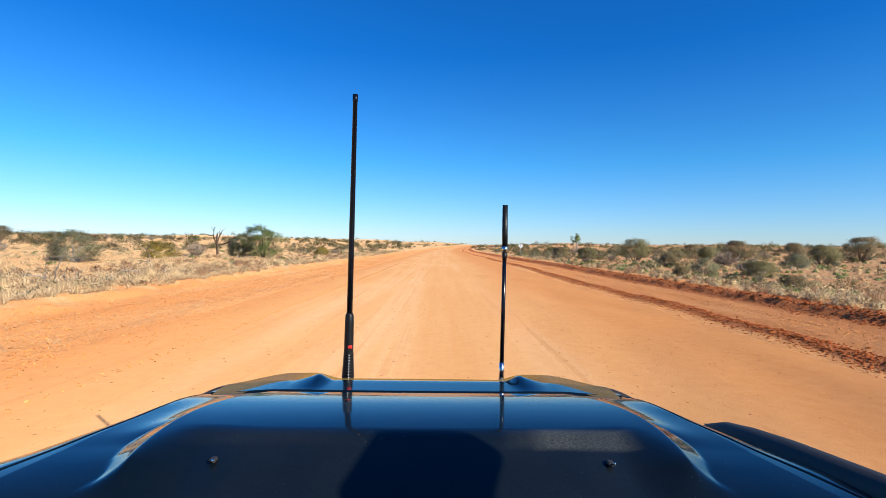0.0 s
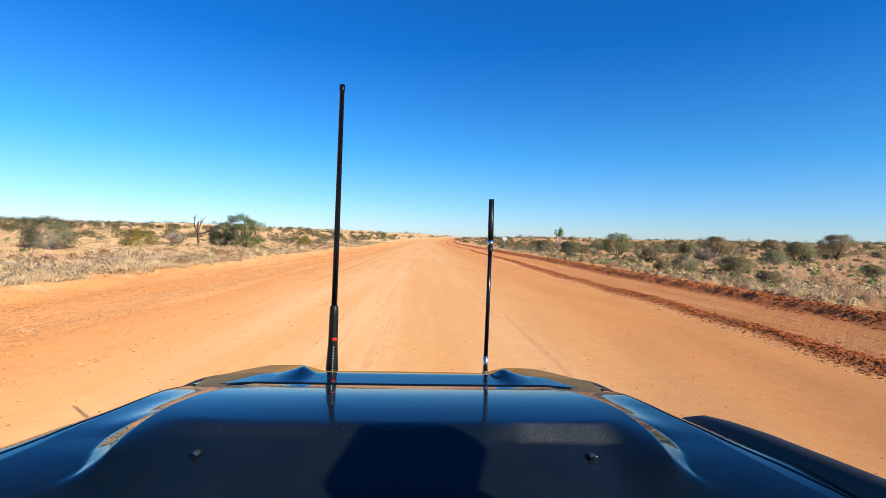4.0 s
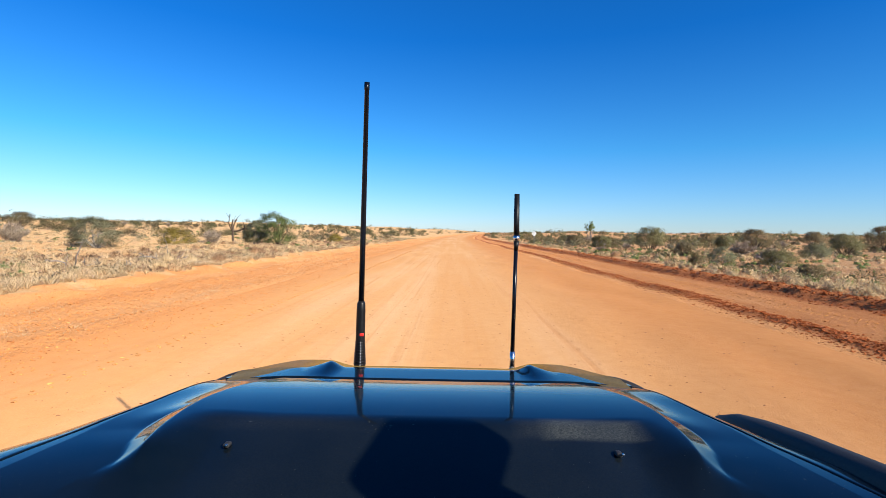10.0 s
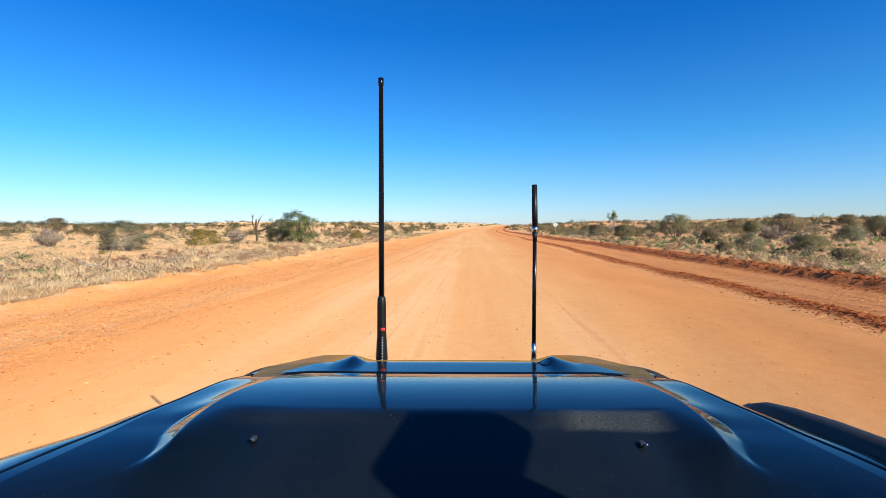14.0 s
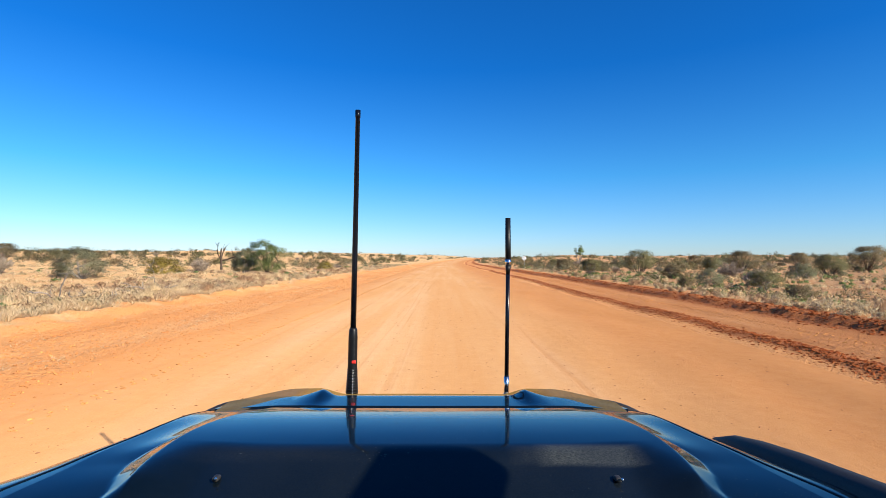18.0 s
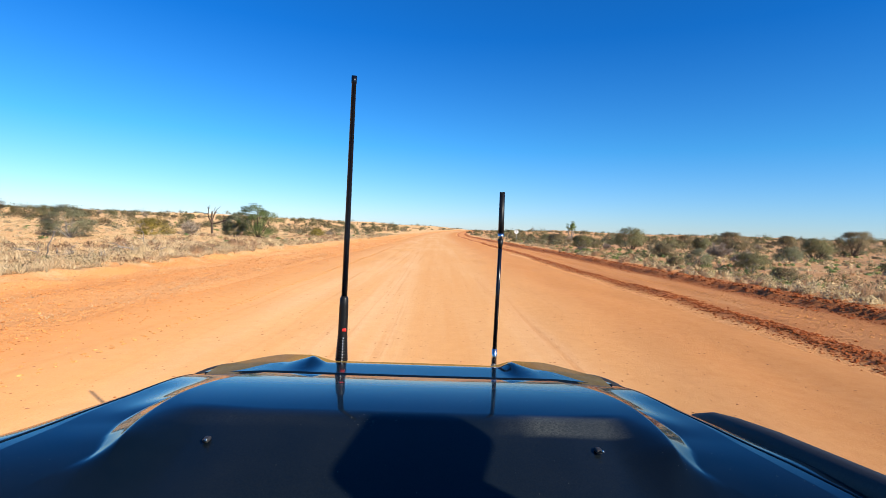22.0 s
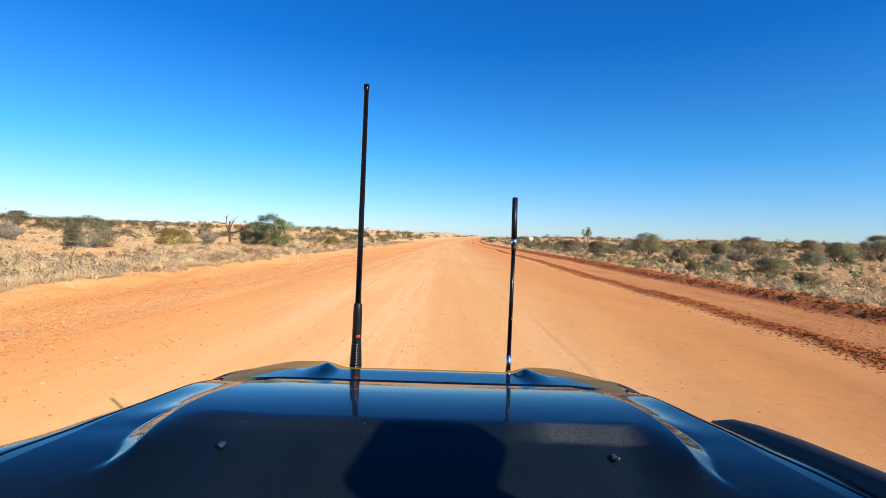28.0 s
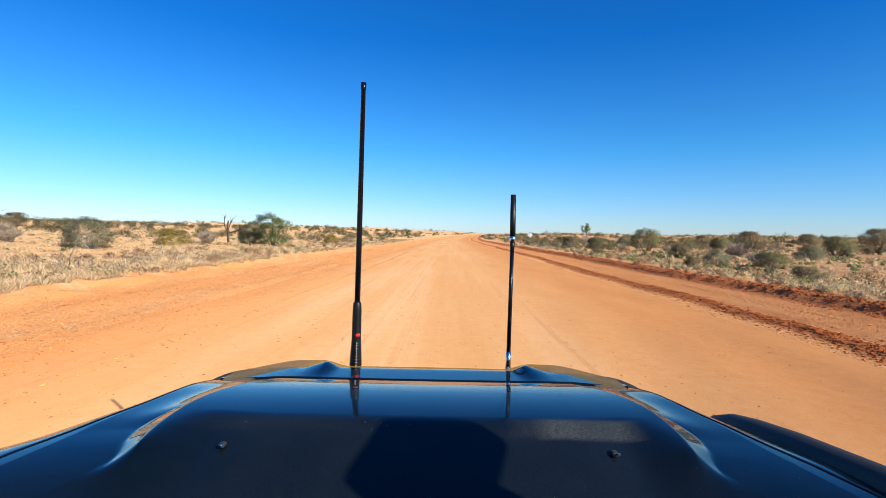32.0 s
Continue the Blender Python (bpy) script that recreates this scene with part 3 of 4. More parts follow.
for side in (-1, 1):
    for y0, y1 in ((0.42, -0.18), (-0.75, -0.80), (-1.86, -1.80)):
        part("pillar", tube_mesh("pillar", [(MID + side * 0.84, y0, 1.10), (MID + side * 0.70, y1, 1.86)], [0.04, 0.035], PAINT, 8), car)
    for y0, y1 in ((-0.72, 0.34), (-1.84, -0.74)):
        door = part("door", rounded_box("door", (0.08, y1 - y0, 0.66), PAINT, 0.03, (MID + side * 0.90, (y0 + y1) / 2, 0.83)), car)
        part("handle", rounded_box("handle", (0.03, 0.18, 0.03), BLACK_PLASTIC, 0.008, (MID + side * 0.95, y0 + 0.18, 1.02)), door)
    part("tray_side", rounded_box("tray_side", (0.08, 1.16, 0.66), PAINT, 0.03, (MID + side * 0.88, -2.44, 0.90)), car)
    for y in (1.28, -1.95):
        tyre_v, tyre_f = [], []
        ring = [(0.06, 0.25), (0.11, 0.28), (0.125, 0.34), (0.11, 0.385), (0.06, 0.40), (-0.06, 0.40), (-0.11, 0.385), (-0.125, 0.34), (-0.11, 0.28), (-0.06, 0.25)]
        n = 28
        for k in range(n):
            a = 2 * math.pi * k / n
            tyre_v += [(MID + side * 0.80 + w, y + r * math.cos(a), ground_at(0, y) + 0.40 + r * math.sin(a)) for w, r in ring]
        tyre_f = [(k * 10 + j, k * 10 + (j + 1) % 10, ((k + 1) % n) * 10 + (j + 1) % 10, ((k + 1) % n) * 10 + j) for k in range(n) for j in range(10)]
        wheel = part("wheel", sheet("wheel", tyre_v, tyre_f, RUBBER, True), car)
        part("rim", tube_mesh("rim", [(MID + side * 0.80 - 0.08, y, ground_at(0, y) + 0.40), (MID + side * 0.80 + 0.08, y, ground_at(0, y) + 0.40)], [0.25, 0.25], STEEL, 20), wheel)

# the two aerials on the bar
AY = 2.15
aerial = thing("tall_aerial", "tall black whip aerial with small red tag and ribbed base", "aerial", "aerials on the bull bar", (-0.350, AY, 0))
lean = Vector((0.013, 0.0, 1.23)) / 1.23
spot = lambda z: Vector((0, 0, 0)) + lean * (z - 1.07) + Vector((0, 0, 1.07))
part("whip", tube_mesh("whip", [spot(1.33), spot(1.6), spot(2.26), spot(2.262), spot(2.293)], [0.0125, 0.0120, 0.0100, 0.0118, 0.0118], GLOSS_BLACK, 14), aerial)
part("sleeve", tube_mesh("sleeve", [spot(1.04), spot(1.09), spot(1.16), spot(1.30), spot(1.335), spot(1.345)], [0.027, 0.0235, 0.0205, 0.0195, 0.018, 0.0125], RUBBER, 16), aerial)
for k in range(9):
    z = 1.066 + 0.012 * k
    part("rib", tube_mesh("rib", [spot(z), spot(z + 0.005)], [0.0275 - 0.0007 * k] * 2, RUBBER, 16), aerial)
    part("dot", rounded_box("dot", (0.004, 0.003, 0.005), SILVER_DOTS, 0.001, tuple(spot(z + 0.002) + Vector((0.006, -0.0275 + 0.0007 * k, 0)))), aerial)
part("tag", rounded_box("tag", (0.019, 0.008, 0.014), RED_TAPE, 0.003, tuple(spot(1.199) + Vector((0.008, -0.0170, 0)))), aerial, "small red tag")
part("stem", tube_mesh("stem", [(0, 0, 0.72), (0, 0, 1.08)], [0.018, 0.018], STEEL, 12), aerial)

short = thing("short_aerial", "shorter black aerial with thick top and chrome base", "aerial", "aerials on the bull bar", (0.321, AY, 0))
part("top", tube_mesh("top", [(0.005, 0, 1.645), (0.004, 0, 1.70), (0.003, 0, 1.826)], [0.0125, 0.0125, 0.0115], RUBBER, 16), short)
part("collar", tube_mesh("collar", [(0.005, 0, 1.622), (0.005, 0, 1.645)], [0.0135, 0.0135], CHROME, 16), short, "silver collar")
part("taper", tube_mesh("taper", [(0.004, 0, 1.58), (0.005, 0, 1.622)], [0.0088, 0.0122], RUBBER, 16), short)
part("rod", tube_mesh("rod", [(0, 0, 1.13), (0.004, 0, 1.59)], [0.0094, 0.0086], GLOSS_BLACK, 12), short)
part("ferrule", tube_mesh("ferrule", [(0, 0, 1.06), (0, 0, 1.135)], [0.0122, 0.0108], CHROME, 14), short, "bright chrome ferrule")
part("stem", tube_mesh("stem", [(0, 0, 0.72), (0, 0, 1.06)], [0.014, 0.014], STEEL, 12), short)


# ---- plants ----
def leaves_at(centres, spread, count, length, width, rng, up=0.3, taper=True):
    """Diamond leaves scattered round the centres: corners and quads."""
    c = np.repeat(np.asarray(centres, float), count, 0)
    n = len(c)
    p = c + np.clip(rng.normal(0, 1, (n, 3)), -1.25, 1.25) * np.asarray(spread) * 0.55
    way = rng.normal(0, 1, (n, 3)) + np.array([0, 0, up])
    way /= np.linalg.norm(way, axis=1, keepdims=True)
    side = np.cross(way, rng.normal(0, 1, (n, 3)))
    side /= np.linalg.norm(side, axis=1, keepdims=True) + 1e-9
    size = rng.uniform(0.6, 1.35, (n, 1))
    a, b = way * length * size * 0.5, side * width * size * 0.5
    v = np.stack([p - a, p + b, p + a, p - b], 1).reshape(-1, 3)
    return v, np.arange(4 * n).reshape(n, 4)


def shrub(name, label, category, leaf, bark, seed, high, wide, low=0.25, clusters=70, per=45, leaf_size=(0.10, 0.035), puff=0.30, stems=5, group="", lumps=0.25, trunk=0.05):
    """A bush or small tree on its own origin: trunk (with its limbs) and crown."""
    rng = np.random.default_rng(seed)
    ob = thing(name, label, category, group)
    pts, tries = [], 0
    bulge = Waves(seed, 2.2, 8)
    while len(pts) < clusters and tries < 9000:
        tries += 1
        turn, lift = rng.uniform(0, 2 * np.pi), rng.uniform(-0.35, 1.0)
        r = rng.uniform(0.30, 1.0) ** 0.45 * (1 + lumps * bulge(turn, lift * 2))
        flat = math.sqrt(max(0, 1 - max(lift, 0) ** 2 * 0.85))
        p = np.array([math.cos(turn) * wide / 2 * r * flat, math.sin(turn) * wide / 2 * r * flat, high * (low + (0.93 - low) * (0.35 + lift) / 1.35 * min(1.0, 0.75 + 0.25 * r))])
        pts.append(p)
    pts = np.array(pts)
    pieces = []
    roots = [np.array([math.cos(a), math.sin(a), 0]) * wide * 0.03 for a in rng.uniform(0, 2 * np.pi, stems)]
    limbs = rng.permutation(len(pts))[: max(stems * 4, 14)]
    for k, i in enumerate(limbs):
        a, b = roots[k % stems], pts[i]
        mid = a * 0.45 + b * 0.55
        mid[2] = b[2] * rng.uniform(0.30, 0.50)
        line = []
        for q in np.linspace(0, 1, 6):
            w = (1 - q) ** 2 * a + 2 * q * (1 - q) * mid + q * q * b
            line.append(w + rng.normal(0, 0.012 * high, 3) * (0 < q < 1) - np.array([0, 0, 0.04 if q == 0 else 0]))
        r0 = trunk * high / 2.5 * rng.uniform(0.45, 1.0)
        pieces.append(tube(line, [r0 * (1 - 0.8 * q) for q in np.linspace(0, 1, 6)], 5, False))
    v, f = joined(pieces)
    part("trunk", sheet("trunk", v, f, bark, True), ob)
    v, f = leaves_at(pts, (puff, puff, puff * 0.75), per, *leaf_size, rng)
    v[:, 2] = np.maximum(v[:, 2], 0.02)
    mass = (v - np.array([0, 0, high * (low * 0.5 + 0.25)])) / np.array([wide, wide, high])
    mass = mass / np.linalg.norm(mass, axis=1, keepdims=True) + rng.normal(0, 0.22, (len(f), 3)).repeat(4, 0) + np.array([0, 0, 0.15])
    part("crown", sheet("crown", v, f, leaf, normals=mass), ob)
    return ob


def twig_shrub(name, label, seed, high, wide, count=900, material=None, group=""):
    """A leafless shrub: arching limbs carrying a haze of thin grey twigs."""
    rng = np.random.default_rng(seed)
    ob = thing(name, label, "shrub", group)
    pieces, hold = [], []
    for _ in range(34):
        turn, out = rng.uniform(0, 2 * np.pi), rng.uniform(0.2, 1.0)
        b = np.array([math.cos(turn) * wide / 2 * out, math.sin(turn) * wide / 2 * out, high * rng.uniform(0.5, 1.0) * (1.1 - 0.5 * out)])
        mid = np.array([b[0] * 0.35, b[1] * 0.35, b[2] * 0.65])
        line = [(1 - q) ** 2 * np.array([0, 0, -0.05]) + 2 * q * (1 - q) * mid + q * q * b + rng.normal(0, 0.02, 3) for q in np.linspace(0, 1, 6)]
        r0 = rng.uniform(0.010, 0.028)
        pieces.append(tube(line, [r0 * (1 - 0.8 * q) for q in np.linspace(0, 1, 6)], 5, False))
        hold += line[2:]
    v, f = joined(pieces)
    part("trunk", sheet("trunk", v, f, BARK_GREY, True), ob)
    hold = np.array(hold)
    at = hold[rng.integers(0, len(hold), count)] + rng.normal(0, 0.09, (count, 3))
    way = at * np.array([0.8, 0.8, 0.5]) / wide + rng.normal(0, 0.45, (count, 3)) + np.array([0, 0, 0.45])
    way /= np.linalg.norm(way, axis=1, keepdims=True)
    long_ = rng.uniform(0.15, 0.45, (count, 1))
    side = np.cross(way, rng.normal(0, 1, (count, 3)))
    side /= np.linalg.norm(side, axis=1, keepdims=True)
    kink = rng.normal(0, 0.05, (count, 3))
    v = np.stack([at - side * 0.0036, at + side * 0.0036, at + way * long_ * 0.55 + kink + side * 0.0026, at + way * long_ + kink * 0.4], 1).reshape(-1, 3)
    part("crown", sheet("crown", v, np.arange(4 * count).reshape(-1, 4), material or TWIGS), ob)
    return ob


def snag(seed, high):
    """A bare dead tree, forking twice."""
    rng = np.random.default_rng(seed)
    ob = thing("dead_tree", "bare dead tree with pale forked branches standing in scrub", "tree")
    pieces = []

    def grow(a, way, long_, r, depth):
        line = [a]
        for _ in range(4):
            way = (way + Vector(rng.normal(0, 0.13, 3))).normalized()
            line.append(line[-1] + way * long_ / 4)
        pieces.append(tube(line, [r * (1 - 0.11 * k) for k in range(5)], 6, depth == 3))
        if depth < 3:
            for _ in range(2 if depth else 3):
                grow(line[int(rng.integers(2, 5))], (way + Vector(rng.normal(0, 0.55, 3)) + Vector((0, 0, 0.25))).normalized(), long_ * rng.uniform(0.5, 0.75), r * 0.55, depth + 1)

    grow(Vector((0, 0, -0.1)), Vector((0.05, 0, 1)), high * 0.45, 0.11, 0)
    v, f = joined(pieces)
    part("trunk", sheet("trunk", v, f, BARK_DARK, True), ob)
    return ob


def tussock(name, label, material, seed, high, wide, blades, group):
    """A rounded clump of fine dry stems on its own origin."""
    rng = np.random.default_rng(seed)
    ob = thing(name, label, "grass", group)
    turn, r = rng.uniform(0, 2 * np.pi, blades), rng.uniform(0, 1, blades) ** 0.6
    out = np.stack([np.cos(turn), np.sin(turn), np.zeros(blades)], 1)
    root = out * (r * wide * 0.28)[:, None] + rng.normal(0, 0.02, (blades, 3)) * np.array([1, 1, 0]) - np.array([0, 0, 0.02])
    tall = high * (1.05 - 0.55 * r ** 2) * rng.uniform(0.55, 1.05, blades)
    tip = root + out * (r * wide * 0.26)[:, None] + rng.normal(0, 0.05, (blades, 3)) * wide + np.array([0, 0, 1]) * tall[:, None]
    tip[:, 2] = np.maximum(tip[:, 2], 0.05)
    side = np.stack([-np.sin(turn), np.cos(turn), np.zeros(blades)], 1) * rng.uniform(0.004, 0.009, (blades, 1))
    v = np.stack([root - side, root + side, tip], 1).reshape(-1, 3)
    mass = (np.stack([out[:, 0] * r, out[:, 1] * r, 0.5 + 0 * r], 1) + rng.normal(0, 0.2, (blades, 3))).repeat(3, 0)
    part("clump", sheet("clump", v, np.arange(3 * blades).reshape(-1, 3), material, normals=mass), ob)
    return ob


def fallen(seed):
    """Dead limbs lying tangled on the ground."""
    rng = np.random.default_rng(seed)
    ob = thing("fallen_branch", "tangle of dead grey branches fallen on the verge", "branch", "fallen branches")
    pieces = []
    for _ in range(9):
        a = Vector((rng.normal(0, 0.5), rng.normal(0, 0.3), 0.03))
        way = Vector((rng.normal(0, 1), rng.normal(0, 0.6), 0.04 + 0.18 * rng.uniform())).normalized()
        long_, r = rng.uniform(0.8, 1.9), rng.uniform(0.018, 0.05)
        line = [a]
        for _ in range(6):
            way = (way + Vector(rng.normal(0, 0.22, 3)) - Vector((0, 0, 0.08))).normalized()
            nxt = line[-1] + way * long_ / 6
            nxt.z = max(nxt.z, 0.02)
            line.append(nxt)
        pieces.append(tube(line, [r * (1 - 0.13 * k) for k in range(7)], 6))
        for k in (3, 4, 5):
            fork = (way + Vector(rng.normal(0, 0.7, 3))).normalized() * long_ * 0.3
            fork.z = abs(fork.z)
            pieces.append(tube([line[k], line[k] + fork * 0.5 + Vector(rng.normal(0, 0.04, 3)), line[k] + fork], [r * 0.5, r * 0.35, r * 0.15], 5))
    v, f = joined(pieces)
    part("limb", sheet("limb", v, f, BARK_GREY, True), ob)
    return ob


def put(kind, x, y, size=1.0, turn=0.0, first=set()):
    """A copy of a plant standing on the ground; the first use moves the plant itself."""
    if isinstance(kind, tuple):
        kind = kind[0] if kind[0] and y < 44 else kind[1]
    m = Matrix.LocRotScale((x, y, ground_at(x, y) - 0.02), Euler((0, 0, turn)), None)
    if kind.name not in first:
        first.add(kind.name)
        kind.matrix_basis = m
        ob = kind
    else:
        ob = copy_thing(kind, m)
    ob.scale = (size * 1.0, size * 1.0, size * (0.92 + 0.16 * ((x * 7.3 + y * 3.1) % 1)))
    return ob


MULGA = "mulga trees on the plain"
BUSHES = "bushes on the plain"


def in_two(kind_name, label, category, leaf, bark, seed, high, wide, lowest, group, lumps, size, stems):
    """The same plant twice: leaf by leaf for near places, coarser for far ones."""
    near = None if high > 2.5 else shrub(kind_name, label, category, leaf, bark, seed, high, wide, lowest, 120, 105, (size[0] * 0.8, size[1] * 1.05), 0.33 * high / 2.2, stems, group, lumps)
    far = shrub(kind_name, label, category, leaf, bark, seed, high, wide, lowest, 130, 95, (size[0] * 0.95, size[1] * 1.15), 0.29 * high / 2.2, stems, group, lumps)
    return near, far


mulga = [in_two("mulga_tree", "dome-shaped olive mulga tree with several thin trunks", "tree", LEAF_OLIVE, BARK_DARK, 11, 3.0, 3.4, 0.34, MULGA, 0.12, (0.10, 0.030), 5),
         in_two("mulga_tree", "dark brown-green mulga tree with dense rounded crown", "tree", LEAF_BROWN, BARK_DARK, 12, 3.2, 3.8, 0.26, MULGA, 0.2, (0.11, 0.028), 6)]
bushes = [in_two("bush", "grey-green leafy bush on red soil", "bush", LEAF_GREY, BARK_GREY, 21, 2.2, 2.7, 0.16, BUSHES, 0.12, (0.085, 0.030), 5),
          in_two("bush", "open olive bush with spindly grey stems", "bush", LEAF_OLIVE, BARK_GREY, 22, 1.8, 2.2, 0.28, BUSHES, 0.35, (0.085, 0.022), 7),
          in_two("bush", "low rounded brownish bush on the plain", "bush", LEAF_BROWN, BARK_DARK, 23, 1.3, 1.9, 0.10, BUSHES, 0.25, (0.075, 0.024), 6)]
green_tree = shrub("wild_orange_tree", "small bright green leafy tree beside the verge", "tree", LEAF_GREEN, BARK_DARK, 31, 3.3, 2.6, 0.15, 60, 240, (0.08, 0.035), 0.42, 3, "", 0.55)
cassia = shrub("flowering_bush", "dense bush covered in yellow flowers by the road", "bush", LEAF_YELLOW, BARK_GREY, 32, 1.7, 2.6, 0.05, 110, 70, (0.075, 0.045), 0.34, 6, "yellow bushes", 0.18)
grey_twigs = [twig_shrub("leafless_shrub", "leafless silver-grey shrub of tangled twigs", 41, 1.9, 2.6, 3000, group="leafless shrubs"),
              twig_shrub("leafless_shrub", "small leafless grey shrub on red ground", 42, 1.2, 1.6, 1700, group="leafless shrubs")]
lone_tree = shrub("lone_tree", "slender lone tree with small tufted crown on a rise", "tree", LEAF_GREEN, BARK_GREY, 33, 5.6, 2.8, 0.50, 26, 130, (0.16, 0.06), 0.48, 2, "", 1.1, 0.045)
dead = snag(5, 4.6)
logs = [fallen(61), fallen(62)]


def across(column, depth):
    """Sideways place at a distance along a bearing from the driver's seat (1 is 42 degrees off)."""
    return column * 0.9004 * depth


# named places: bearing, distance, size, turn
for kind, places in (
    (mulga[0], [(0.47, 52, 0.95, 0.4), (-0.83, 78, 0.95, 2.0), (0.91, 50, 0.9, 1.1)]),
    (mulga[1], [(1.0, 56, 1.0, 0.2), (0.71, 70, 1.05, 2.2), (-0.95, 82, 1.0, 0.9), (0.60, 96, 0.9, 1.9), (0.84, 90, 0.9, 4.4)]),
    (bushes[0], [(-0.78, 36, 1.2, 0.0), (0.63, 30, 0.6, 2.0), (-0.42, 66, 1.25, 3.0)]),
    (bushes[1], [(0.76, 24, 0.62, 0.5), (0.36, 52, 1.0, 1.5), (-0.42, 45.5, 0.95, 2.5)]),
    (bushes[2], [(0.55, 36, 0.8, 0.7), (0.84, 19.5, 0.55, 1.7), (0.30, 68, 1.2, 0.2)]),
    (green_tree, [(-0.37, 44, 1.0, 0.6)]),
    (cassia, [(-0.60, 41, 1.0, 0.1), (-0.24, 66, 0.8, 1.0)]),
    (grey_twigs[0], [(-0.97, 40, 0.8, 0.3), (0.68, 46, 0.8, 1.3)]),
    (grey_twigs[1], [(0.74, 30, 0.8, 2.0), (-0.52, 48, 1.0, 0.8)]),
    (lone_tree, [(0.335, 120, 1.0, 0.0)]),
    (dead, [(-0.47, 56, 1.35, 0.0)]),
    (logs[0], [(-0.80, 17.5, 1.0, 0.2)]),
    (logs[1], [(-0.62, 22, 0.9, 1.2)]),
):
    for column, depth, size, turn in places:
        put(kind, across(column, depth), depth, size, turn)

# clumps along both verges
clumps = [tussock("grass_tussock", "golden dry grass tussock on the sandy verge", STRAW, 71, 0.42, 0.75, 1100, "tussocks on the verges"),
          tussock("grass_tussock", "small pale grass tussock on the sandy verge", STRAW, 72, 0.30, 0.5, 700, "tussocks on the verges"),
          tussock("grass_tussock", "brown withered clump of stems on red soil", RUST_BUSH, 73, 0.40, 0.8, 1000, "tussocks on the verges")]
spread = np.random.default_rng(23)
for k in range(34):
    depth = 12 * math.exp(spread.uniform(0, 1.35))
    off = -10.4 - 3.2 * spread.uniform() ** 1.5 if k % 5 else 11.9 + 2.0 * spread.uniform()
    put(clumps[int(spread.integers(0, 2)) if off < 0 and spread.uniform() < 0.75 else 2], off + float(centre_line(depth)), depth, spread.uniform(0.7, 1.35), spread.uniform(0, 6.28))

# scattered over the paddocks, thicker on the right
scatter = np.random.default_rng(19)
woods = [(mulga[0], 1), (mulga[1], 1), (bushes[0], 2), (bushes[1], 2), (bushes[2], 4), (grey_twigs[0], 1), (grey_twigs[1], 2)]
bag = [k for k, n in woods for _ in range(n)]
taken = 0
while taken < 56:
    depth = 24 * math.exp(scatter.uniform(0, 2.0))
    column = scatter.uniform(-1.15, 1.15)
    x = across(column, depth)
    s = x - float(centre_line(depth))
    if not (s < -13 or s > 13.0) or (s < 0 and scatter.uniform() < (0.93 if depth < 110 else 0.5)):
        continue
    if s > 0 and depth < 42 and scatter.uniform() < 0.7:
        continue
    kind = bag[int(scatter.integers(0, len(bag)))]
    if s < 0 and depth < 60 and kind in mulga:
        continue
    put(kind, x, depth, scatter.uniform(0.4, 0.85) if depth < 90 else scatter.uniform(0.7, 1.1), scatter.uniform(0, 6.28))
    taken += 1


def far_scrub(seed, count, near, far, material, name, label, sizes, per, leaf):
    """Low domed scrub too far off to count, in one mesh."""
    rng = np.random.default_rng(seed)
    depth = near * np.exp(rng.uniform(0, math.log(far / near), count))
    x = rng.uniform(-1.25, 1.25, count) * 0.9 * depth
    s = x - centre_line(np.clip(depth, 0, 1500))
    keep = (np.abs(s) > 12) & ((s > 0) | (rng.uniform(size=count) < 0.9))
    x, depth, s = x[keep], depth[keep], s[keep]
    n = len(x)
    size = rng.uniform(*sizes, n) * (1 + 0.6 * (rng.uniform(size=n) > 0.85))
    base = np.stack([x, depth, height(s, depth)], 1)
    d = rng.normal(0, 1, (n, per, 3))
    d /= np.linalg.norm(d, axis=2, keepdims=True)
    d[..., 2] = np.abs(d[..., 2])
    lump = 1 + 0.25 * np.sin(3 * np.arctan2(d[..., 1], d[..., 0]) + rng.uniform(0, 6, (n, 1)))
    d = d * (rng.uniform(0.35, 1.0, (n, per)) ** 0.6 * lump)[..., None] * size[:, None, None] * np.array([0.72, 0.72, 0.75])
    d[..., 2] += 0.12 * size[:, None]
    c = (base[:, None, :] + d).reshape(-1, 3)
    v, f = leaves_at(c, 0.01, 1, leaf, leaf * 0.6, rng)
    mid = c[:, None, :]
    v = (mid + (v.reshape(-1, 4, 3) - mid) * (size.repeat(per) ** 0.6)[:, None, None]).reshape(-1, 3)
    mass = (d / np.linalg.norm(d, axis=2, keepdims=True)).reshape(-1, 3) + rng.normal(0, 0.25, (n * per, 3)) + np.array([0, 0, 0.15])
    tagged(new(name, sheet(name, v, f, material, normals=mass.repeat(4, 0))), label, "scrub", kind="stuff")


far_scrub(51, 230, 75, 200, LEAF_OLIVE, "distant_scrub", "olive scrub dotted over the far plain", (0.8, 2.2), 300, 0.125)
far_scrub(52, 270, 70, 200, LEAF_BROWN, "distant_scrub", "brownish scrub dotted over the far plain", (0.6, 1.7), 260, 0.12)
far_scrub(53, 380, 60, 200, LEAF_GREY, "distant_scrub", "grey-green saltbush scrub on the far plain", (0.5, 1.3), 200, 0.115)
far_scrub(54, 1400, 170, 1000, LEAF_OLIVE, "distant_scrub", "distant belt of olive scrub along the horizon", (1.0, 2.5), 110, 0.28)
far_scrub(55, 1100, 170, 1000, LEAF_BROWN, "distant_scrub", "distant brown scrub along the horizon", (0.8, 2.0), 100, 0.27)


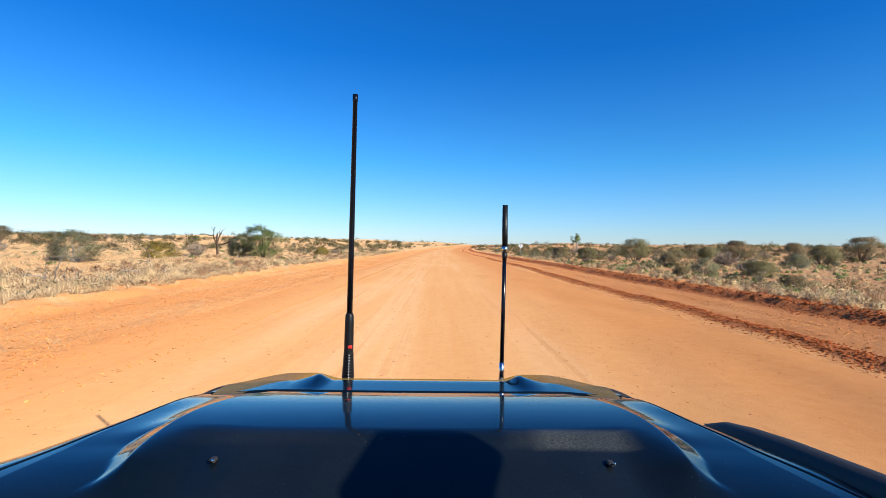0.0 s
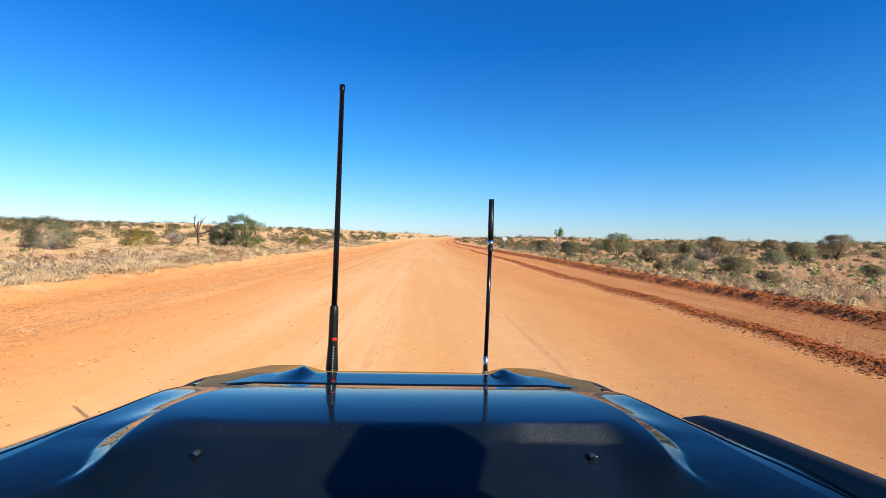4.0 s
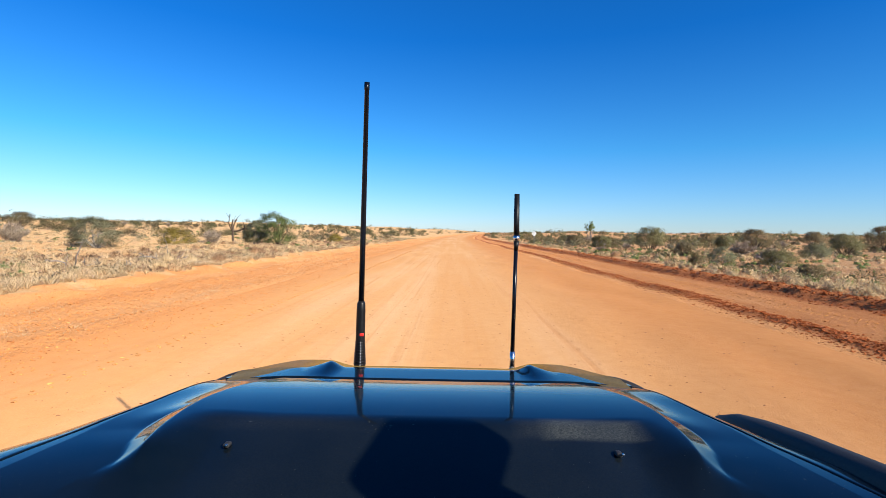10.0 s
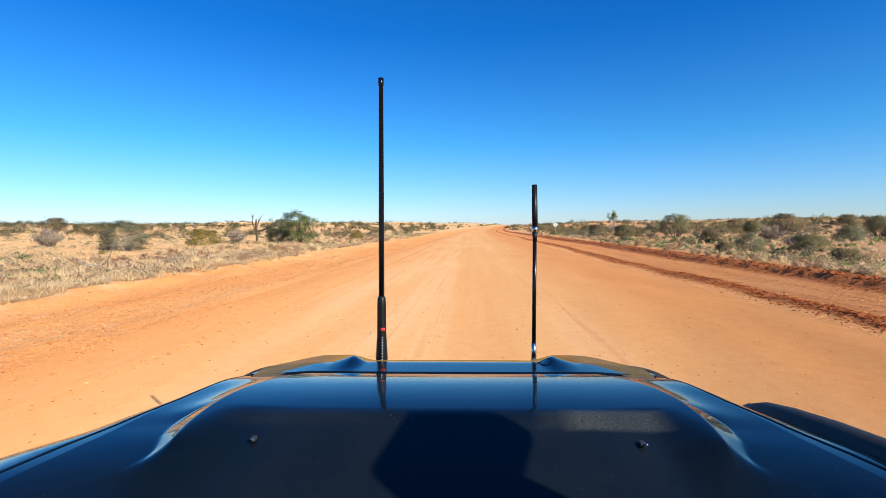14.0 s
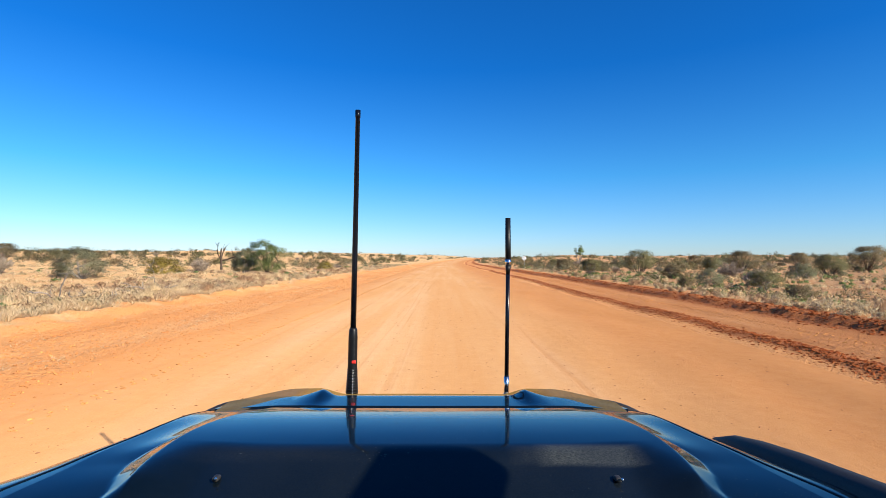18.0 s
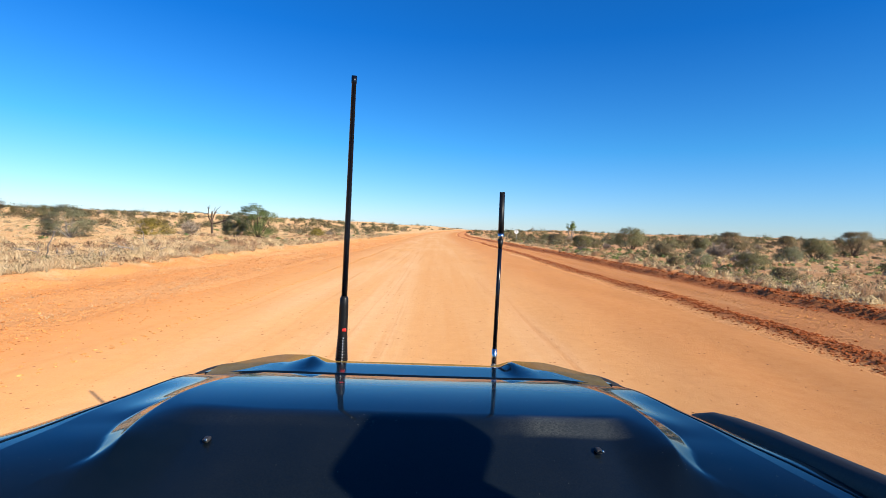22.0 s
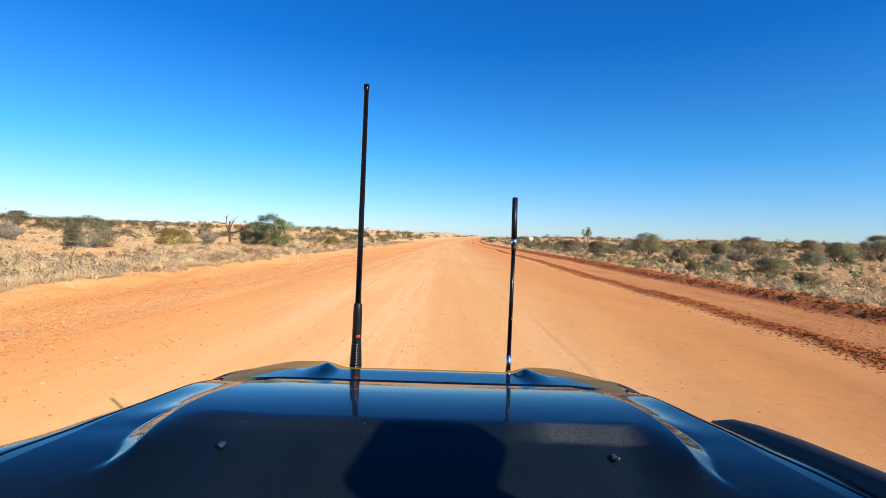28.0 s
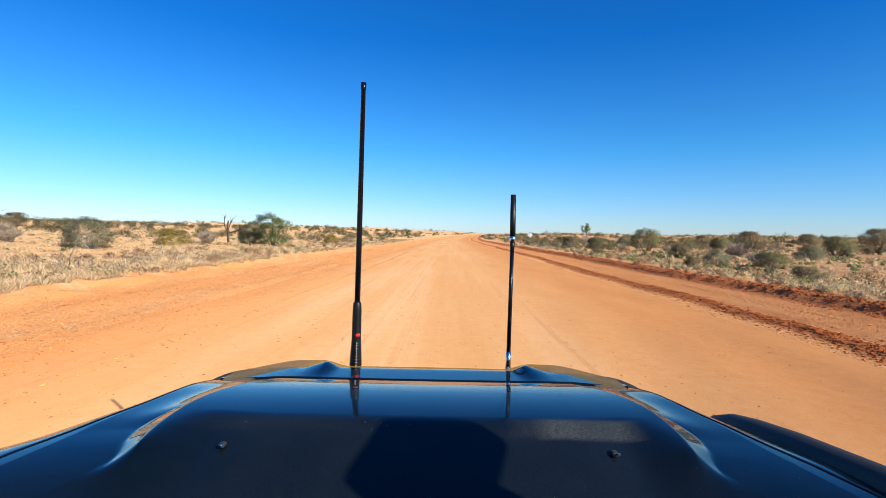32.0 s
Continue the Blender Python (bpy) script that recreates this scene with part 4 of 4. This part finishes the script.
# ---- low growth ----
def ground_places(rng, count, left, near, far, edge, reach, patchy=0.0, patch_size=9.0, seed=0):
    """Places on one paddock, thinning with distance: offsets from the road's middle line, distances and heights."""
    depth = near * np.exp(rng.uniform(0, math.log(far / near), count))
    out = edge + rng.uniform(0, 1, count) ** 1.2 * np.minimum(reach, 1.15 * depth)
    s = -out if left else out
    keep = np.abs(s + centre_line(depth)) < 1.15 * depth
    if patchy:
        keep &= Waves(seed, patch_size)(s, depth) > rng.normal(patchy - 0.3, 0.5, count)
    s, depth = s[keep], depth[keep]
    return np.stack([s + centre_line(depth), depth, height(s, depth)], 1)


def tufts(places, blades, tall, spread, lean, rng, width=0.012):
    """Grass: thin leaning blades, several to a tuft."""
    p = places.repeat(blades, 0)
    n = len(p)
    size = rng.uniform(0.5, 1.25, len(places)).repeat(blades)[:, None]
    turn = rng.uniform(0, 2 * np.pi, n)
    out = np.stack([np.cos(turn), np.sin(turn), np.zeros(n)], 1)
    root = p + out * rng.uniform(0, spread, (n, 1)) * size - np.array([0, 0, 0.01])
    tip = root + out * rng.uniform(0.1, lean, (n, 1)) * size + np.array([0, 0, 1]) * rng.uniform(0.45, 1.0, (n, 1)) * tall * size
    fat = (width * (1 + p[:, 1:2] / 45)) * rng.uniform(0.6, 1.3, (n, 1))
    side = np.stack([-np.sin(turn), np.cos(turn), np.zeros(n)], 1) * fat
    v = np.stack([root - side, root + side, tip], 1).reshape(-1, 3)
    return v, np.arange(3 * n).reshape(n, 3)


def cushions(places, per, size, rng, flat=0.55, leaf=(0.055, 0.022)):
    """Low rounded herbs and saltbush made of small leaves."""
    n = len(places)
    sz = rng.uniform(*size, n)
    c = places.repeat(per, 0)
    s = sz.repeat(per)[:, None]
    d = rng.normal(0, 1, (n * per, 3))
    d /= np.linalg.norm(d, axis=1, keepdims=True)
    d[:, 2] = np.abs(d[:, 2])
    c = c + d * s * rng.uniform(0.35, 1.0, (n * per, 1)) * np.array([0.5, 0.5, flat])
    grow = 1 + c[:, 1] / 40
    v, f = leaves_at(c, 0.02, 1, *leaf, rng, 0.8)
    mid = c[:, None, :]
    v = (mid + (v.reshape(-1, 4, 3) - mid) * grow[:, None, None]).reshape(-1, 3)
    return v, f, (d + rng.normal(0, 0.25, d.shape) + np.array([0, 0, 0.3])).repeat(4, 0)


low = np.random.default_rng(77)
for left, name, label, count, edge in ((True, "dry_grass", "dry straw-coloured grass over the paddock", 27000, 9.7), (False, "dry_grass", "thin dry grass beyond the windrow", 3800, 11.6)):
    p = ground_places(low, count, left, 7, 130, edge, 70, 0.1 if left else 0.15, 14.0, 61 + left)
    v, f = tufts(p, 20, 0.22, 0.16, 0.22, low, 0.0075)
    tagged(new(name, sheet(name, v, f, STRAW)), label, "grass", kind="stuff")
for left, count, edge, reach, patchy, label in ((True, 380, 10.7, 50, 0.6, "grey saltbush cushions in the dry grass"), (False, 750, 12.0, 60, 0.5, "grey saltbush cushions across the plain"), (True, 90, 9.8, 1.6, 0.2, "row of grey saltbush along the verge"), (False, 160, 11.4, 2.0, 0.3, "saltbush growing behind the windrow")):
    p = ground_places(low, count, left, 7, 110, edge, reach, patchy, 11.0, 63)
    v, f, mass = cushions(p, 110, (0.25, 0.70), low)
    tagged(new("saltbush", sheet("saltbush", v, f, SALTBUSH, normals=mass)), label, "saltbush", kind="stuff")
for left, count, edge, reach, patchy in ((True, 1100, 9.7, 10, 0.2), (False, 1400, 11.4, 30, 0.1)):
    p = ground_places(low, count, left, 7, 90, edge, reach, patchy, 8.0, 65)
    v, f, mass = cushions(p, 60, (0.2, 0.5), low, 0.5, (0.08, 0.022))
    tagged(new("dry_herbs", sheet("dry_herbs", v, f, RUST_BUSH, normals=mass)), "reddish dry herbs scattered over the sand", "herbs", kind="stuff")
for left, count, edge, reach in ((True, 500, 12, 60), (False, 600, 12.3, 60)):
    p = ground_places(low, count, left, 9, 120, edge, reach, 0.45, 16.0, 68)
    v, f, mass = cushions(p, 60, (0.25, 0.7), low, 0.4, (0.07, 0.04))
    tagged(new("green_herbs", sheet("green_herbs", v, f, HERB, normals=mass)), "low fresh green herbs after rain", "herbs", kind="stuff")
p = ground_places(low, 900, False, 13, 60, 12.4, 24, 0.3, 22.0, 70)
v, f, mass = cushions(p, 48, (0.22, 0.5), low, 0.55, (0.075, 0.032))
tagged(new("green_herbs", sheet("green_herbs", v, f, HERB, normals=mass)), "patches of grey-green herbs behind the clod bank", "herbs", kind="stuff")
for material, count, size, label in ((LEAF_OLIVE, 420, (0.35, 0.95), "small olive shrubs dotted over the red plain"), (LEAF_BROWN, 380, (0.3, 0.8), "small brownish shrubs dotted over the red plain"), (STRAW, 1500, (0.2, 0.5), "pale dry tussocks dotted over the red plain")):
    p = ground_places(low, count, False, 16, 170, 12.6, 110, 0.15, 26.0, 71)
    v, f, mass = cushions(p, 80, size, low, 0.75, (0.055, 0.022))
    tagged(new("low_scrub", sheet("low_scrub", v, f, material, normals=mass)), label, "scrub", kind="stuff")
# straw scraps on the graded shoulders
p = ground_places(low, 900, True, 5, 60, 5.6, 4.0, 0.25, 3.0, 66)
v, f = tufts(p, 14, 0.05, 0.16, 0.10, low, 0.004)
tagged(new("grass_scraps", sheet("grass_scraps", v, f, STRAW)), "scraps of dry grass on the graded shoulder", "grass", kind="stuff")


# ---- clods and stones ----
def rubble(places, size, rng, squash=0.7):
    """Irregular lumps: octahedra with shaken corners."""
    n = len(places)
    base = np.array([(1, 0, 0), (0, 1, 0), (-1, 0, 0), (0, -1, 0), (0, 0, 1), (0, 0, -1), (0.7, 0.7, 0.35), (-0.7, 0.6, 0.45), (-0.6, -0.7, 0.4), (0.7, -0.6, 0.5)], float)
    tri = np.array([(4, 6, 7), (4, 7, 8), (4, 8, 9), (4, 9, 6), (6, 0, 1), (6, 1, 7), (7, 1, 2), (7, 2, 8), (8, 2, 3), (8, 3, 9), (9, 3, 0), (9, 0, 6), (0, 5, 1), (1, 5, 2), (2, 5, 3), (3, 5, 0)])
    sz = (rng.uniform(0, 1, n) ** 2.2 * (size[1] - size[0]) + size[0])[:, None, None]
    v = (base[None] + rng.normal(0, 0.22, (n, 10, 3))) * sz * np.array([1, 1, squash])
    a = rng.uniform(0, 6.28, n)
    x = v[..., 0] * np.cos(a)[:, None] - v[..., 1] * np.sin(a)[:, None]
    y = v[..., 0] * np.sin(a)[:, None] + v[..., 1] * np.cos(a)[:, None]
    v = np.stack([x, y, v[..., 2]], -1) + places[:, None, :]
    return v.reshape(-1, 3), (tri[None] + 10 * np.arange(n)[:, None, None]).reshape(-1, 3)


def row_places(rng, count, middle, wide, near, far):
    depth = near * np.exp(rng.uniform(0, math.log(far / near), count))
    s = middle + rng.normal(0, wide, count) + 0.35 * CURVY(depth * 0 + 3, depth)
    return np.stack([s + centre_line(depth), depth, height(s, depth)], 1)


for middle, wide, count, size, label in ((WINDROW, 0.26, 9000, (0.007, 0.036), "windrow of dark red clods left by the grader"), (BANK, 0.36, 6000, (0.008, 0.055), "rough bank of dark red clods along the verge"), (-7.6, 1.1, 5200, (0.006, 0.034), "crumbs of orange soil strewn over the shoulder"), (-5.4, 0.5, 2400, (0.006, 0.026), "line of orange soil crumbs beside the road")):
    v, f = rubble(row_places(low, count, middle, wide, 4.5, 75), size, low)
    tagged(new("clods", sheet("clods", v, f, CLOD if middle > 0 else LIGHT_CLOD)), label, "clods", kind="stuff")
v, f = rubble(row_places(low, 2200, 0.3, 3.0, 3.4, 40), (0.004, 0.017), low, 0.5)
tagged(new("pebbles", sheet("pebbles", v, f, PEBBLE)), "small brown pebbles loose on the road", "pebbles", kind="stuff")
v, f = rubble(row_places(low, 1500, -7.0, 1.6, 4.5, 50), (0.004, 0.016), low, 0.5)
tagged(new("stones", sheet("stones", v, f, CLOD)), "small red stones on the graded shoulder", "stones", kind="stuff")

# tread prints pressed up by heavy tyres, along the left shoulder and between the windrow and the bank
for start, end, off, sway in ((4.2, 46, -4.05, 0.25), (5.0, 60, WINDROW + 1.5, 0.15), (5.0, 60, WINDROW + 1.9, 0.15)):
    bars = np.arange(start, end, 0.11)
    side_s = off + sway * np.sin(bars / 17) + np.where(np.arange(len(bars)) % 2, 0.11, 0.0) + low.normal(0, 0.012, len(bars))
    spots = np.stack([side_s + centre_line(bars), bars, height(side_s, bars)], 1)
    v, f = rubble(spots, (0.020, 0.040), low, 0.55)
    tagged(new("tyre_print", sheet("tyre_print", v, f, PRINT)), "line of tyre tread print pressed into the sand", "tyre track", kind="stuff")

# ---- road sign ----
sx, sy = 12.6 + float(centre_line(78)), 78.0
sign = thing("road_sign", "bare metal back of a diamond road sign on a post", "road sign", at=(sx, sy, ground_at(sx, sy)))
bm = bmesh.new()
bmesh.ops.create_cube(bm, size=1)
bmesh.ops.scale(bm, vec=(0.62, 0.004, 0.62), verts=bm.verts)
bmesh.ops.rotate(bm, cent=(0, 0, 0), matrix=Matrix.Rotation(radians(45), 3, "Y"), verts=bm.verts)
bmesh.ops.translate(bm, vec=(0, 0.035, 1.75), verts=bm.verts)
bmesh.ops.bevel(bm, geom=[e for e in bm.edges if e.calc_length() < 0.01], offset=0.05, segments=4, affect="EDGES")
part("plate", from_bm("plate", bm, SIGN_METAL, False), sign, "bare aluminium diamond plate")
part("post", tube_mesh("post", [(0, 0, -0.3), (0, 0, 2.12)], [0.03, 0.03], STEEL, 12), sign)
for z in (1.55, 1.95):
    part("bracket", rounded_box("bracket", (0.22, 0.02, 0.035), STEEL, 0.004, (0, 0.025, z)), sign)
